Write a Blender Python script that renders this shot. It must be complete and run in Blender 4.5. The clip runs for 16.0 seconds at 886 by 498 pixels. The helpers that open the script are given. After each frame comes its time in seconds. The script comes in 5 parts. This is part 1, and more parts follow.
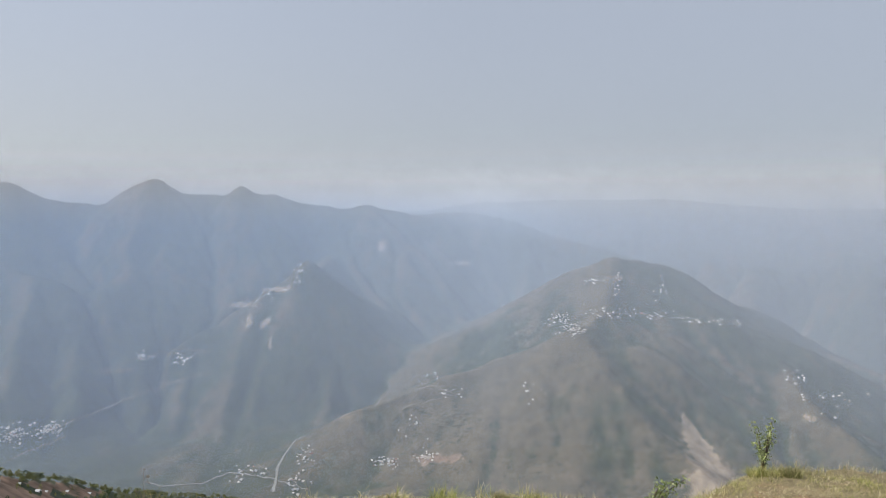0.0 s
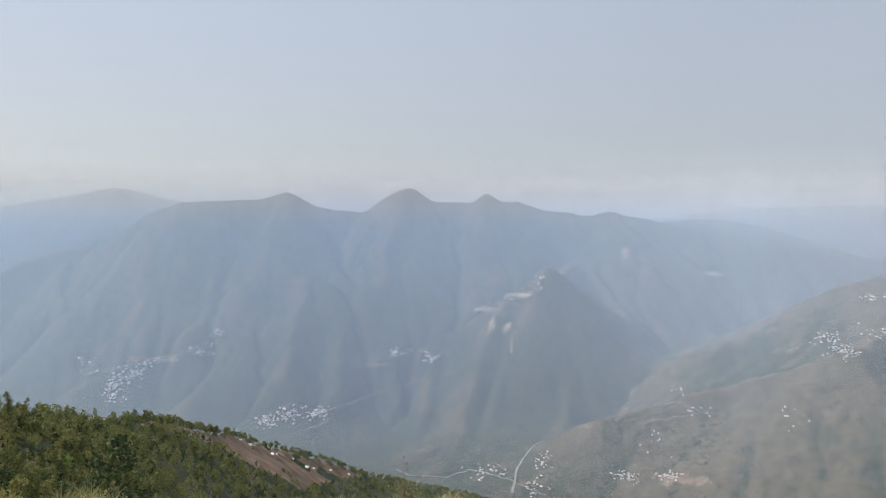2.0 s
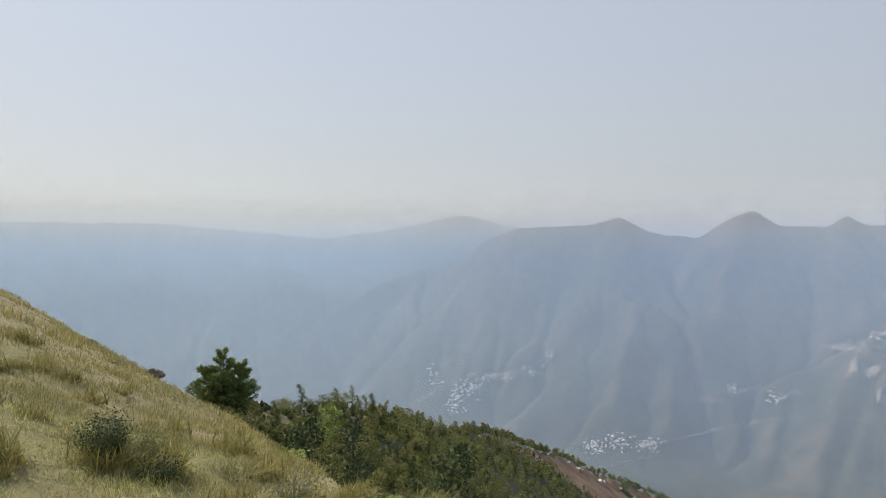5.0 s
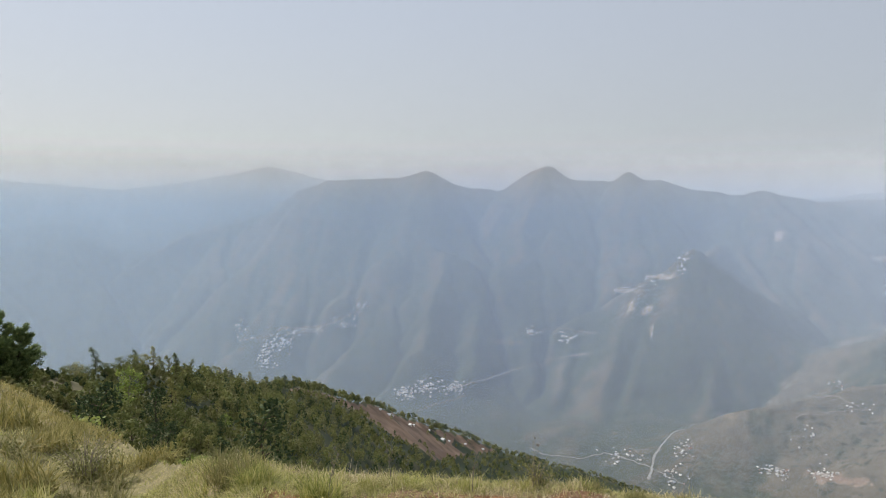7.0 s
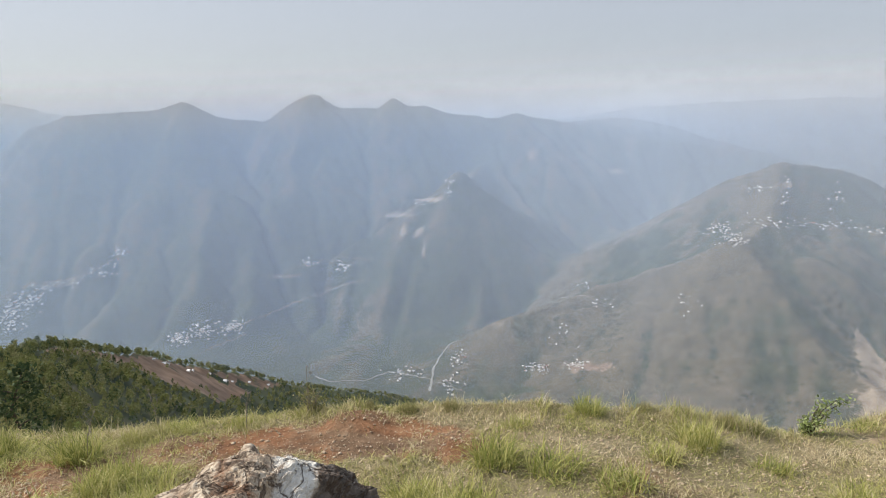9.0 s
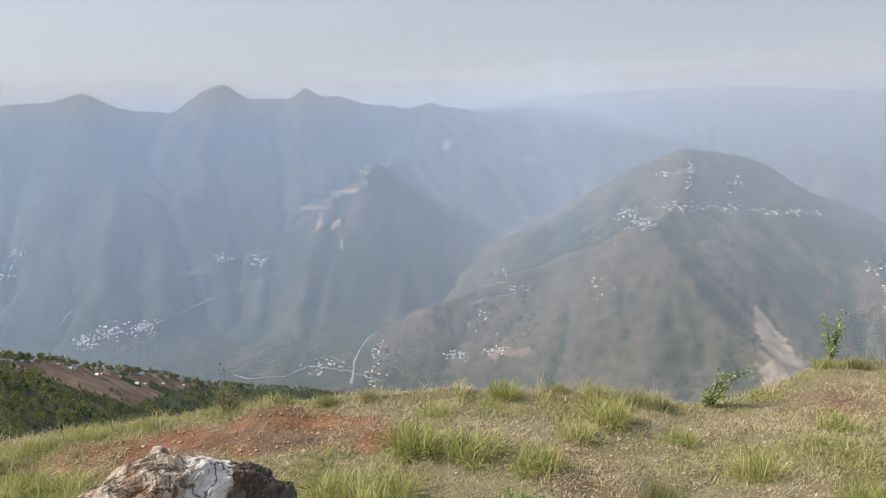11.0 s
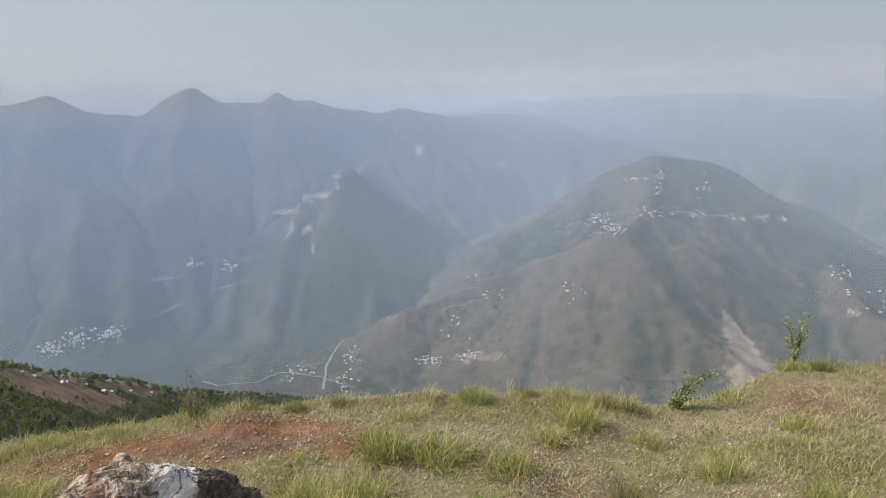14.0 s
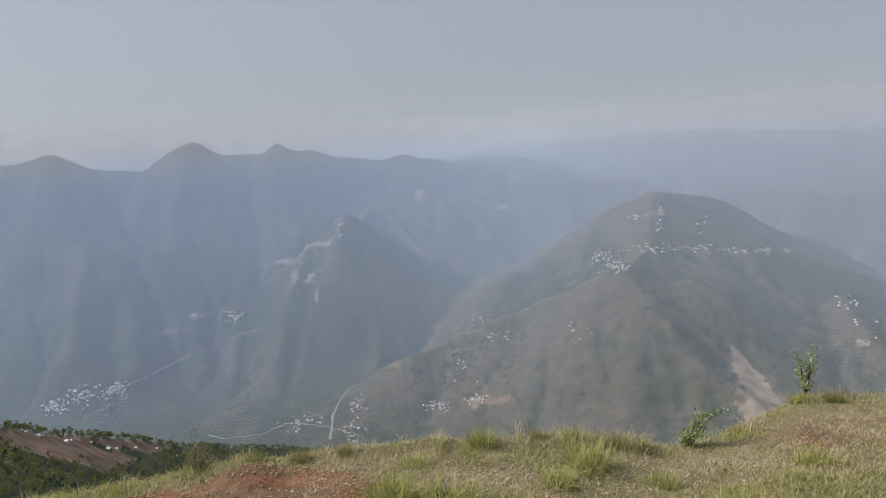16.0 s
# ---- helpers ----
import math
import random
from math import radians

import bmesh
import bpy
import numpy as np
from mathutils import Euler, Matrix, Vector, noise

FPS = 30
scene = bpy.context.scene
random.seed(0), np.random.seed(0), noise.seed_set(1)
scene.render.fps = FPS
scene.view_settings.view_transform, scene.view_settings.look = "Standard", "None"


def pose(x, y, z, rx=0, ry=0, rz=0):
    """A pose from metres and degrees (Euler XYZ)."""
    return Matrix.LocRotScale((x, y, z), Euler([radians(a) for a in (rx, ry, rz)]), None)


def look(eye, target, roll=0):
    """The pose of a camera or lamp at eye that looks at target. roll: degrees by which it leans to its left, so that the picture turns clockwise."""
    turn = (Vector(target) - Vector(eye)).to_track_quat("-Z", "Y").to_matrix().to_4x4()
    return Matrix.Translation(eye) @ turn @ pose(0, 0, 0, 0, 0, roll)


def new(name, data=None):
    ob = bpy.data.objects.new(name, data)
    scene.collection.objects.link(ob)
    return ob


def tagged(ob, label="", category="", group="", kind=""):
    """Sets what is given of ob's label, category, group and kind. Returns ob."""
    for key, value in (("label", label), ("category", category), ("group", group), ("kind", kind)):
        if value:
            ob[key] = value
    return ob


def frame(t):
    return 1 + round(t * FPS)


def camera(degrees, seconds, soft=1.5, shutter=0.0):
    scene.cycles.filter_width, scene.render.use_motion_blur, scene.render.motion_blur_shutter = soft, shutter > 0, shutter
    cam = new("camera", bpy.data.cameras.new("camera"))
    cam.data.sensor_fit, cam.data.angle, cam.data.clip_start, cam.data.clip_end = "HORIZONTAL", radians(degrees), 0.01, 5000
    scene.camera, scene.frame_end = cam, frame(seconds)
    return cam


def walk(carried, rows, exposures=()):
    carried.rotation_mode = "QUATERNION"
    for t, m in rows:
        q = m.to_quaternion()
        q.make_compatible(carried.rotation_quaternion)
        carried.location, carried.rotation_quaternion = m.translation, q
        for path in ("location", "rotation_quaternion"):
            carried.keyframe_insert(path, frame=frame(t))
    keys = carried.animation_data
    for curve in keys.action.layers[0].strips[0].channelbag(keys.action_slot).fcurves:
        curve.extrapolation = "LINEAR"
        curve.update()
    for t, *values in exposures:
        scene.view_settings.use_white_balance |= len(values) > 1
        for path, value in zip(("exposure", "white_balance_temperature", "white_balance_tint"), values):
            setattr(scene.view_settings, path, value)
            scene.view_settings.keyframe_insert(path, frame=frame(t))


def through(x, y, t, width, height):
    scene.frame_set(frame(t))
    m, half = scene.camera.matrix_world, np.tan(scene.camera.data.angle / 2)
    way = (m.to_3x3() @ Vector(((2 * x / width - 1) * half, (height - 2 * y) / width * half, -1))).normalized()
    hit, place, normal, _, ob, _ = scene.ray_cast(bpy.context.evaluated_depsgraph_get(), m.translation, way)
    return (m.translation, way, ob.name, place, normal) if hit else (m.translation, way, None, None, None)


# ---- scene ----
cam = camera(62.39, 16.0, soft=1.0)
EXPOSURES = [(0, -0.08, 6380, 11), (1, -0.06, 6400, 11), (2, 0.02, 6420, 10), (4, -0.03, 6550, 10), (6.5, -0.02, 6550, 10), (7.5, 0.03, 6550, 10), (8.5, 0.1, 6500, 10), (9.5, 0.12, 6420, 11), (12, 0.1, 6330, 12), (13, 0.06, 6330, 12), (13.5, -0.22, 6350, 12), (14, -0.13, 6350, 12), (14.5, -0.12, 6350, 12), (15.5, -0.14, 6350, 12), (16, -0.33, 6350, 12)]
# airlight colours painted on the haze sheets: top, near, far and right-hand side
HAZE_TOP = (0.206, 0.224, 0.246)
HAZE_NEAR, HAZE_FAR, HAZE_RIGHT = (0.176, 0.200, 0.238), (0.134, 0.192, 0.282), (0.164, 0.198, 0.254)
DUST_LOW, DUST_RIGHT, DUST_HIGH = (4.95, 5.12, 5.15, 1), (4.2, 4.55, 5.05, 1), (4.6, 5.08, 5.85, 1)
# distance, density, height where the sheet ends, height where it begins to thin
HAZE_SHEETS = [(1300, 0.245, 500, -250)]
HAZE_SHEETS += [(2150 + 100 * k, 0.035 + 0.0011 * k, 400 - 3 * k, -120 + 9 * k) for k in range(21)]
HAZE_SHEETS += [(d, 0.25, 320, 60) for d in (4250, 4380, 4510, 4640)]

# the path: seconds, place of the eye and turn (yaw, pitch, roll); the eye is 1.65 m over the ledge
PATH = [
    (0, -0.000, -0.000, -0.000, 0.00, -2.90, 0.00),
    (0.5, -0.010, -0.017, -0.001, 4.62, -2.45, 0.46),
    (1, -0.022, -0.022, -0.004, 7.51, -2.70, 0.05),
    (1.5, -0.040, -0.010, -0.011, 12.23, -2.23, 0.24),
    (2, -0.056, 0.002, -0.014, 18.77, -2.36, -0.04),
    (2.5, -0.080, 0.023, -0.017, 24.30, -1.50, 0.22),
    (3, -0.130, 0.065, -0.033, 29.41, -1.44, 0.22),
    (3.5, -0.177, 0.088, -0.046, 34.64, -0.92, 0.19),
    (4, -0.191, 0.075, -0.042, 38.79, -0.38, 0.02),
    (4.2, -0.151, 0.029, -0.019, 40.25, -0.13, 0.02),
    (4.6, -0.137, 0.018, -0.013, 42.74, 0.02, -0.05),
    (5, -0.122, 0.007, -0.008, 44.24, -0.43, -0.22),
    (5.4, -0.108, -0.004, -0.002, 44.46, -1.22, -0.40),
    (5.8, -0.094, -0.014, 0.004, 43.13, -2.13, -0.52),
    (6.3, -0.077, -0.028, 0.012, 38.86, -3.06, -0.46),
    (6.5, -0.038, -0.041, 0.020, 36.51, -3.34, -0.37),
    (7, -0.028, -0.021, 0.013, 29.50, -4.08, -0.31),
    (7.5, -0.009, -0.012, 0.011, 24.14, -5.20, -0.29),
    (8, 0.008, -0.002, 0.010, 19.08, -6.22, 0.33),
    (8.5, 0.022, 0.014, 0.004, 14.76, -7.79, 1.06),
    (9, 0.037, 0.024, -0.003, 11.58, -9.79, 1.65),
    (9.5, 0.049, 0.024, -0.005, 9.09, -9.97, 1.47),
    (9.7, 0.057, 0.022, -0.005, 7.62, -9.93, 1.41),
    (10.2, 0.059, 0.022, -0.005, 5.23, -10.06, 1.51),
    (10.7, 0.060, 0.021, -0.006, 4.75, -10.47, 1.88),
    (11.2, 0.062, 0.020, -0.006, 5.26, -10.87, 2.19),
    (11.8, 0.064, 0.019, -0.007, 5.81, -10.94, 2.01),
    (12, 0.075, 0.014, -0.008, 5.82, -10.83, 1.79),
    (12.5, 0.082, 0.012, -0.007, 4.99, -11.69, 1.85),
    (13, 0.082, 0.015, -0.007, 3.92, -11.01, 1.55),
    (13.5, 0.079, 0.017, -0.008, 3.81, -10.02, 1.84),
    (14, 0.077, 0.018, -0.009, 2.87, -10.44, 1.67),
    (14.5, 0.079, 0.014, -0.010, 4.35, -10.26, 1.75),
    (15, 0.081, 0.010, -0.009, 3.06, -10.24, 1.60),
    (15.5, 0.081, 0.017, -0.011, 2.52, -10.56, 1.39),
    (16, 0.085, 0.023, -0.015, 2.79, -7.02, 3.67),
]
walk(cam, [(t, pose(x, y, 1.65 + z, 90 + pitch, roll, yaw)) for t, x, y, z, yaw, pitch, roll in PATH], EXPOSURES)

# ---- daylight: hazy sky and a morning sun on the left ----
SUN_AZ, SUN_EL = 86.0, 41.0
world = bpy.data.worlds.new("sky")
scene.world = world
scene.cycles.transparent_max_bounces = 32
world.use_nodes = True
wn = world.node_tree.nodes
wl = world.node_tree.links
sky = wn.new("ShaderNodeTexSky")
sky.sky_type = "NISHITA"
sky.sun_disc = False
sky.sun_elevation = radians(SUN_EL)
sky.sun_rotation = radians(-SUN_AZ)
sky.altitude = 1500
sky.air_density, sky.dust_density, sky.ozone_density = 1.0, 4.0, 1.0
wn["Background"].inputs["Strength"].default_value = 0.11
veil = wn.new("ShaderNodeMix")
veil.data_type = "RGBA"
veil.inputs["Factor"].default_value = 0.84
# dust lies low: the veil is warm white over the horizon and bluer above, and brighter towards the sun
way = wn.new("ShaderNodeTexCoord").outputs["Generated"]
split = wn.new("ShaderNodeSeparateXYZ")
wl.new(way, split.inputs[0])
rise = wn.new("ShaderNodeMapRange")
rise.interpolation_type = "SMOOTHSTEP"
rise.inputs["From Min"].default_value, rise.inputs["From Max"].default_value = -0.02, 0.32
wl.new(split.outputs["Z"], rise.inputs["Value"])
dust = wn.new("ShaderNodeMix")
dust.data_type = "RGBA"
dust.inputs["B"].default_value = DUST_HIGH
wl.new(rise.outputs["Result"], dust.inputs["Factor"])
facing = wn.new("ShaderNodeVectorMath")
facing.operation = "DOT_PRODUCT"
facing.inputs[1].default_value = (-0.95, 0.07, 0.25)
wl.new(way, facing.inputs[0])
low = wn.new("ShaderNodeMix")
low.data_type = "RGBA"
low.inputs["A"].default_value, low.inputs["B"].default_value = DUST_RIGHT, DUST_LOW
sunward = wn.new("ShaderNodeMapRange")
sunward.interpolation_type = "SMOOTHSTEP"
sunward.inputs["From Min"].default_value, sunward.inputs["From Max"].default_value = -0.35, 0.75
wl.new(facing.outputs["Value"], sunward.inputs["Value"])
wl.new(sunward.outputs["Result"], low.inputs["Factor"])
wl.new(low.outputs["Result"], dust.inputs["A"])
glow = wn.new("ShaderNodeMapRange")
for key, v in (("From Min", 0.1), ("From Max", 1.0), ("To Min", 0.98), ("To Max", 1.18)):
    glow.inputs[key].default_value = v
wl.new(facing.outputs["Value"], glow.inputs["Value"])
lit = wn.new("ShaderNodeVectorMath")
lit.operation = "SCALE"
wl.new(dust.outputs["Result"], lit.inputs[0])
wl.new(glow.outputs["Result"], lit.inputs["Scale"])
wl.new(lit.outputs[0], veil.inputs["B"])
wl.new(sky.outputs[0], veil.inputs["A"])
wl.new(veil.outputs["Result"], wn["Background"].inputs["Color"])
sun = new("sun", bpy.data.lights.new("sun", "SUN"))
sun.data.energy, sun.data.angle, sun.data.color = 4.8, radians(1.0), (1.0, 0.93, 0.82)
toward_sun = Vector((-math.sin(radians(SUN_AZ)) * math.cos(radians(SUN_EL)), math.cos(radians(SUN_AZ)) * math.cos(radians(SUN_EL)), math.sin(radians(SUN_EL))))
sun.matrix_world = look((0, 0, 60), Vector((0, 0, 60)) - toward_sun)

# ---- materials ----


def material(name, rough=0.9):
    m = bpy.data.materials.new(name)
    m.use_nodes = True
    b = m.node_tree.nodes["Principled BSDF"]
    b.inputs["Roughness"].default_value = rough
    b.inputs["Specular IOR Level"].default_value = 0.25
    return m, m.node_tree.nodes, m.node_tree.links, b


def noise_node(nodes, links, scale, detail=5.0, rough=0.6, vector=None):
    n = nodes.new("ShaderNodeTexNoise")
    n.inputs["Scale"].default_value, n.inputs["Detail"].default_value, n.inputs["Roughness"].default_value = scale, detail, rough
    if vector is not None:
        links.new(vector, n.inputs["Vector"])
    return n.outputs["Fac"]


def ramp(nodes, links, fac, stops):
    n = nodes.new("ShaderNodeValToRGB")
    el = n.color_ramp.elements
    while len(el) < len(stops):
        el.new(0.5)
    for e, (p, c) in zip(el, stops):
        e.position, e.color = p, (*c, 1)
    links.new(fac, n.inputs["Fac"])
    return n.outputs["Color"]


def mix(nodes, links, fac, a, b, blend="MIX"):
    n = nodes.new("ShaderNodeMix")
    n.data_type, n.blend_type = "RGBA", blend
    for sock, v in ((n.inputs["Factor"], fac), (n.inputs["A"], a), (n.inputs["B"], b)):
        if isinstance(v, (int, float)):
            sock.default_value = v
        elif isinstance(v, tuple):
            sock.default_value = (*v, 1)
        else:
            links.new(v, sock)
    return n.outputs["Result"]


def calc(nodes, links, op, a, b=0.0):
    n = nodes.new("ShaderNodeMath")
    n.operation = op
    for sock, v in zip(n.inputs, (a, b)):
        if isinstance(v, (int, float)):
            sock.default_value = v
        else:
            links.new(v, sock)
    return n.outputs[0]


def step(nodes, links, v, lo, hi):
    n = nodes.new("ShaderNodeMapRange")
    n.interpolation_type = "SMOOTHSTEP"
    links.new(v, n.inputs["Value"])
    n.inputs["From Min"].default_value, n.inputs["From Max"].default_value = lo, hi
    return n.outputs["Result"]


def bump(nodes, links, b, height, strength, distance):
    n = nodes.new("ShaderNodeBump")
    n.inputs["Strength"].default_value, n.inputs["Distance"].default_value = strength, distance
    links.new(height, n.inputs["Height"])
    links.new(n.outputs["Normal"], b.inputs["Normal"])


def ground_material():
    m, n, l, b = material("hill_ground", 0.95)
    pos = n.new("ShaderNodeNewGeometry").outputs["Position"]

    def attr(name):
        a = n.new("ShaderNodeAttribute")
        a.attribute_name = name
        return a.outputs["Fac"]
    # far slopes: scrub, dry grass, bare earth
    big = noise_node(n, l, 0.0035, 6, 0.62, pos)
    mid = noise_node(n, l, 0.02, 6, 0.65, pos)
    fine = noise_node(n, l, 0.12, 4, 0.7, pos)
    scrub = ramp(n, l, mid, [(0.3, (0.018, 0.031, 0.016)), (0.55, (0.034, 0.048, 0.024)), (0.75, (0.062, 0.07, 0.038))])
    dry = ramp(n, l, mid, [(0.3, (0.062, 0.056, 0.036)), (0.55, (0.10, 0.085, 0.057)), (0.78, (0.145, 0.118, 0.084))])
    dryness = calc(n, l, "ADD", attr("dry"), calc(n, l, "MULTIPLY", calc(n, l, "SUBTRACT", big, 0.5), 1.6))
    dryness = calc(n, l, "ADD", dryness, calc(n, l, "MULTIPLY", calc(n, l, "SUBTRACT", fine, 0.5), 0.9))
    # the dry mask carries painted sun-side paleness as well as plant cover
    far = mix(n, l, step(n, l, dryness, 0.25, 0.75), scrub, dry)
    # single trees and thickets
    grove = calc(n, l, "ADD", noise_node(n, l, 0.055, 3, 0.6, pos), calc(n, l, "MULTIPLY", calc(n, l, "SUBTRACT", big, 0.5), 0.7))
    grove = calc(n, l, "SUBTRACT", grove, calc(n, l, "MULTIPLY", dryness, 0.12))
    far = mix(n, l, calc(n, l, "MULTIPLY", step(n, l, grove, 0.50, 0.60), 0.8), far, (0.018, 0.03, 0.016))
    earth = ramp(n, l, mid, [(0.35, (0.17, 0.135, 0.10)), (0.65, (0.33, 0.27, 0.205))])
    earth = mix(n, l, attr("red"), earth, ramp(n, l, fine, [(0.35, (0.12, 0.08, 0.056)), (0.65, (0.22, 0.148, 0.106))]))
    far = mix(n, l, step(n, l, calc(n, l, "ADD", attr("bare"), calc(n, l, "MULTIPLY", calc(n, l, "SUBTRACT", fine, 0.5), 0.8)), 0.35, 0.65), far, earth)
    # the hill underfoot: red soil, gravel, thatch of dry grass
    a = noise_node(n, l, 0.9, 6, 0.65, pos)
    c = noise_node(n, l, 6.0, 8, 0.75, pos)
    g = noise_node(n, l, 60.0, 4, 0.7, pos)
    soil = ramp(n, l, c, [(0.32, (0.14, 0.066, 0.034)), (0.52, (0.31, 0.152, 0.076)), (0.72, (0.47, 0.285, 0.165))])
    thatch = ramp(n, l, c, [(0.3, (0.17, 0.14, 0.078)), (0.55, (0.35, 0.295, 0.175)), (0.75, (0.55, 0.47, 0.32))])
    trodden = ramp(n, l, c, [(0.32, (0.12, 0.075, 0.045)), (0.52, (0.26, 0.165, 0.10)), (0.72, (0.44, 0.33, 0.225))])
    soil = mix(n, l, step(n, l, noise_node(n, l, 2.3, 4, 0.65, pos), 0.42, 0.60), trodden, soil)
    s = calc(n, l, "ADD", attr("soil"), calc(n, l, "MULTIPLY", calc(n, l, "SUBTRACT", c, 0.5), 0.9))
    s = calc(n, l, "ADD", s, calc(n, l, "MULTIPLY", calc(n, l, "SUBTRACT", a, 0.5), 0.8))
    near = mix(n, l, step(n, l, s, 0.35, 0.65), thatch, soil)
    near = mix(n, l, 0.5, near, ramp(n, l, g, [(0.38, (0.45, 0.43, 0.41)), (0.62, (1.0, 1.0, 1.0))]), "MULTIPLY")
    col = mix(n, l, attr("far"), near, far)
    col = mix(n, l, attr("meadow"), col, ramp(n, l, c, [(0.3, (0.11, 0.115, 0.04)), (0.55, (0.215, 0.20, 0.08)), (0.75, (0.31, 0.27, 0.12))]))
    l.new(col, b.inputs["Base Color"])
    h = calc(n, l, "ADD", calc(n, l, "MULTIPLY", c, 0.06), calc(n, l, "MULTIPLY", g, 0.012))
    h = calc(n, l, "MULTIPLY", h, calc(n, l, "SUBTRACT", 1.0, attr("far")))
    h = calc(n, l, "ADD", h, calc(n, l, "MULTIPLY", calc(n, l, "MULTIPLY", noise_node(n, l, 0.022, 2, 0.5, pos), 9.0), attr("far")))
    bump(n, l, b, h, 0.8, 1.0)
    return m


def haze_material(name, dist, density, top, foot):
    """A see-through sheet that stands in for haze: airlight is put into its colour, and it thins towards its top."""
    m = bpy.data.materials.new(name)
    m.use_nodes = True
    n, l = m.node_tree.nodes, m.node_tree.links
    n.remove(n["Principled BSDF"])
    pos = n.new("ShaderNodeNewGeometry").outputs["Position"]
    xyz = n.new("ShaderNodeSeparateXYZ")
    l.new(pos, xyz.inputs[0])
    thin = n.new("ShaderNodeMapRange")
    thin.interpolation_type = "SMOOTHERSTEP"
    l.new(xyz.outputs["Z"], thin.inputs["Value"])
    for key, v in (("From Min", foot), ("From Max", top), ("To Min", density), ("To Max", 0.0)):
        thin.inputs[key].default_value = v
    cloud = n.new("ShaderNodeTexNoise")
    cloud.inputs["Scale"].default_value, cloud.inputs["Detail"].default_value = 0.0011, 2
    l.new(pos, cloud.inputs["Vector"])
    alpha = calc(n, l, "MULTIPLY", thin.outputs["Result"], calc(n, l, "ADD", calc(n, l, "MULTIPLY", cloud.outputs["Fac"], 0.06), 0.97))
    # fixed up and down normals light the painted haze evenly, whichever way the sheet faces
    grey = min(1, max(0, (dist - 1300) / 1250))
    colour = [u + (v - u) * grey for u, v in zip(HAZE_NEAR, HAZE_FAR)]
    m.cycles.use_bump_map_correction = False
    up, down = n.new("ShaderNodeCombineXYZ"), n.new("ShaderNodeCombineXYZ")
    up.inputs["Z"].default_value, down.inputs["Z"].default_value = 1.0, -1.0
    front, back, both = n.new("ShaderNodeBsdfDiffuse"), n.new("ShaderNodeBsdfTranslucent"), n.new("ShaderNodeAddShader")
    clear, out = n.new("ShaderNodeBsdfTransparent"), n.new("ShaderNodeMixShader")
    # airlight put into the colour: bluer sunward, greyer opposite, pale as the sky towards the top
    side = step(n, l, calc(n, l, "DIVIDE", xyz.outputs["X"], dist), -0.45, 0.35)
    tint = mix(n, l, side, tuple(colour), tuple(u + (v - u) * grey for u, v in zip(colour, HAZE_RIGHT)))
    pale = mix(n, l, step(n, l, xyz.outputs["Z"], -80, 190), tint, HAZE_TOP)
    # brightness towards the sun, also put into the colour by bearing
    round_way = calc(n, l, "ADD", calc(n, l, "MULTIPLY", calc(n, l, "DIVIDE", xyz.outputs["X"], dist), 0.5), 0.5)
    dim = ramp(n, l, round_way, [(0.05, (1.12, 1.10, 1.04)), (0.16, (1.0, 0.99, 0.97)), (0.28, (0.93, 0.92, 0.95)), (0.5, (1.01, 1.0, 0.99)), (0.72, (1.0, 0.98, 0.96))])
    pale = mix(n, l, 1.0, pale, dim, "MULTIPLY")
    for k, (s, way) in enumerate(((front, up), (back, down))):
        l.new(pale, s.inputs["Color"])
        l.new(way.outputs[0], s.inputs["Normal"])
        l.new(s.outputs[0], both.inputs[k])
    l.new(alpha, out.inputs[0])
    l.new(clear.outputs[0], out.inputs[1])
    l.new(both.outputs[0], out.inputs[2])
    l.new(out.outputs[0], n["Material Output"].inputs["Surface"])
    return m


GROUND = ground_material()

# ---- the land: bearings in degrees to the left of north, distances and heights in metres ----
GRID = np.random.RandomState(5).rand(256, 256)


def lattice(x, y):
    xi, yi = np.floor(x).astype(int), np.floor(y).astype(int)
    u, v = x - xi, y - yi
    u, v = u * u * u * (u * (6 * u - 15) + 10), v * v * v * (v * (6 * v - 15) + 10)
    a, b, c, d = GRID[xi & 255, yi & 255], GRID[(xi + 1) & 255, yi & 255], GRID[xi & 255, (yi + 1) & 255], GRID[(xi + 1) & 255, (yi + 1) & 255]
    return (a * (1 - u) + b * u) * (1 - v) + (c * (1 - u) + d * u) * v


def fbm(x, y, octaves=5, gain=0.5):
    total, amp, norm = 0.0, 1.0, 0.0
    for k in range(octaves):
        total = total + amp * (lattice(x + 17.3 * k, y + 9.1 * k) - 0.5)
        norm += amp
        amp *= gain
        x, y = 1.6 * x - 1.2 * y, 1.2 * x + 1.6 * y
    return total / norm * 2


def spot(bearing, dist, dip=None):
    """A place by its bearing, distance and dip from the hilltop."""
    a = radians(bearing)
    z = 0.0 if dip is None else 1.65 + dist * math.tan(radians(dip))
    return (-dist * math.sin(a), dist * math.cos(a), z)


# the ledge: bearing, distance of its edge, height of its edge
LEDGE = np.array([(-180, 20, -1), (-90, 9, -0.4), (-60, 7, -0.2), (-31, 6.2, -0.2), (-23.4, 5.7, -0.2), (-19.8, 5.0, -0.25), (-15, 4.6, -0.25), (-10, 4.5, -0.2), (-5, 4.4, -0.15), (2, 4.25, -0.1), (13, 4.3, -0.11), (22, 4.4, -0.10), (38, 4.5, -0.06), (46, 5.0, -0.07),
                  (51, 6.5, -0.6), (55, 10, -1.45), (59, 16, -2.45), (63, 24, -3.35), (66, 27, -3.1), (69, 30, -2.5), (72, 33, -1.6), (78, 40, 0.5), (90, 50, 3), (120, 40, 1), (180, 20, -1)], float)
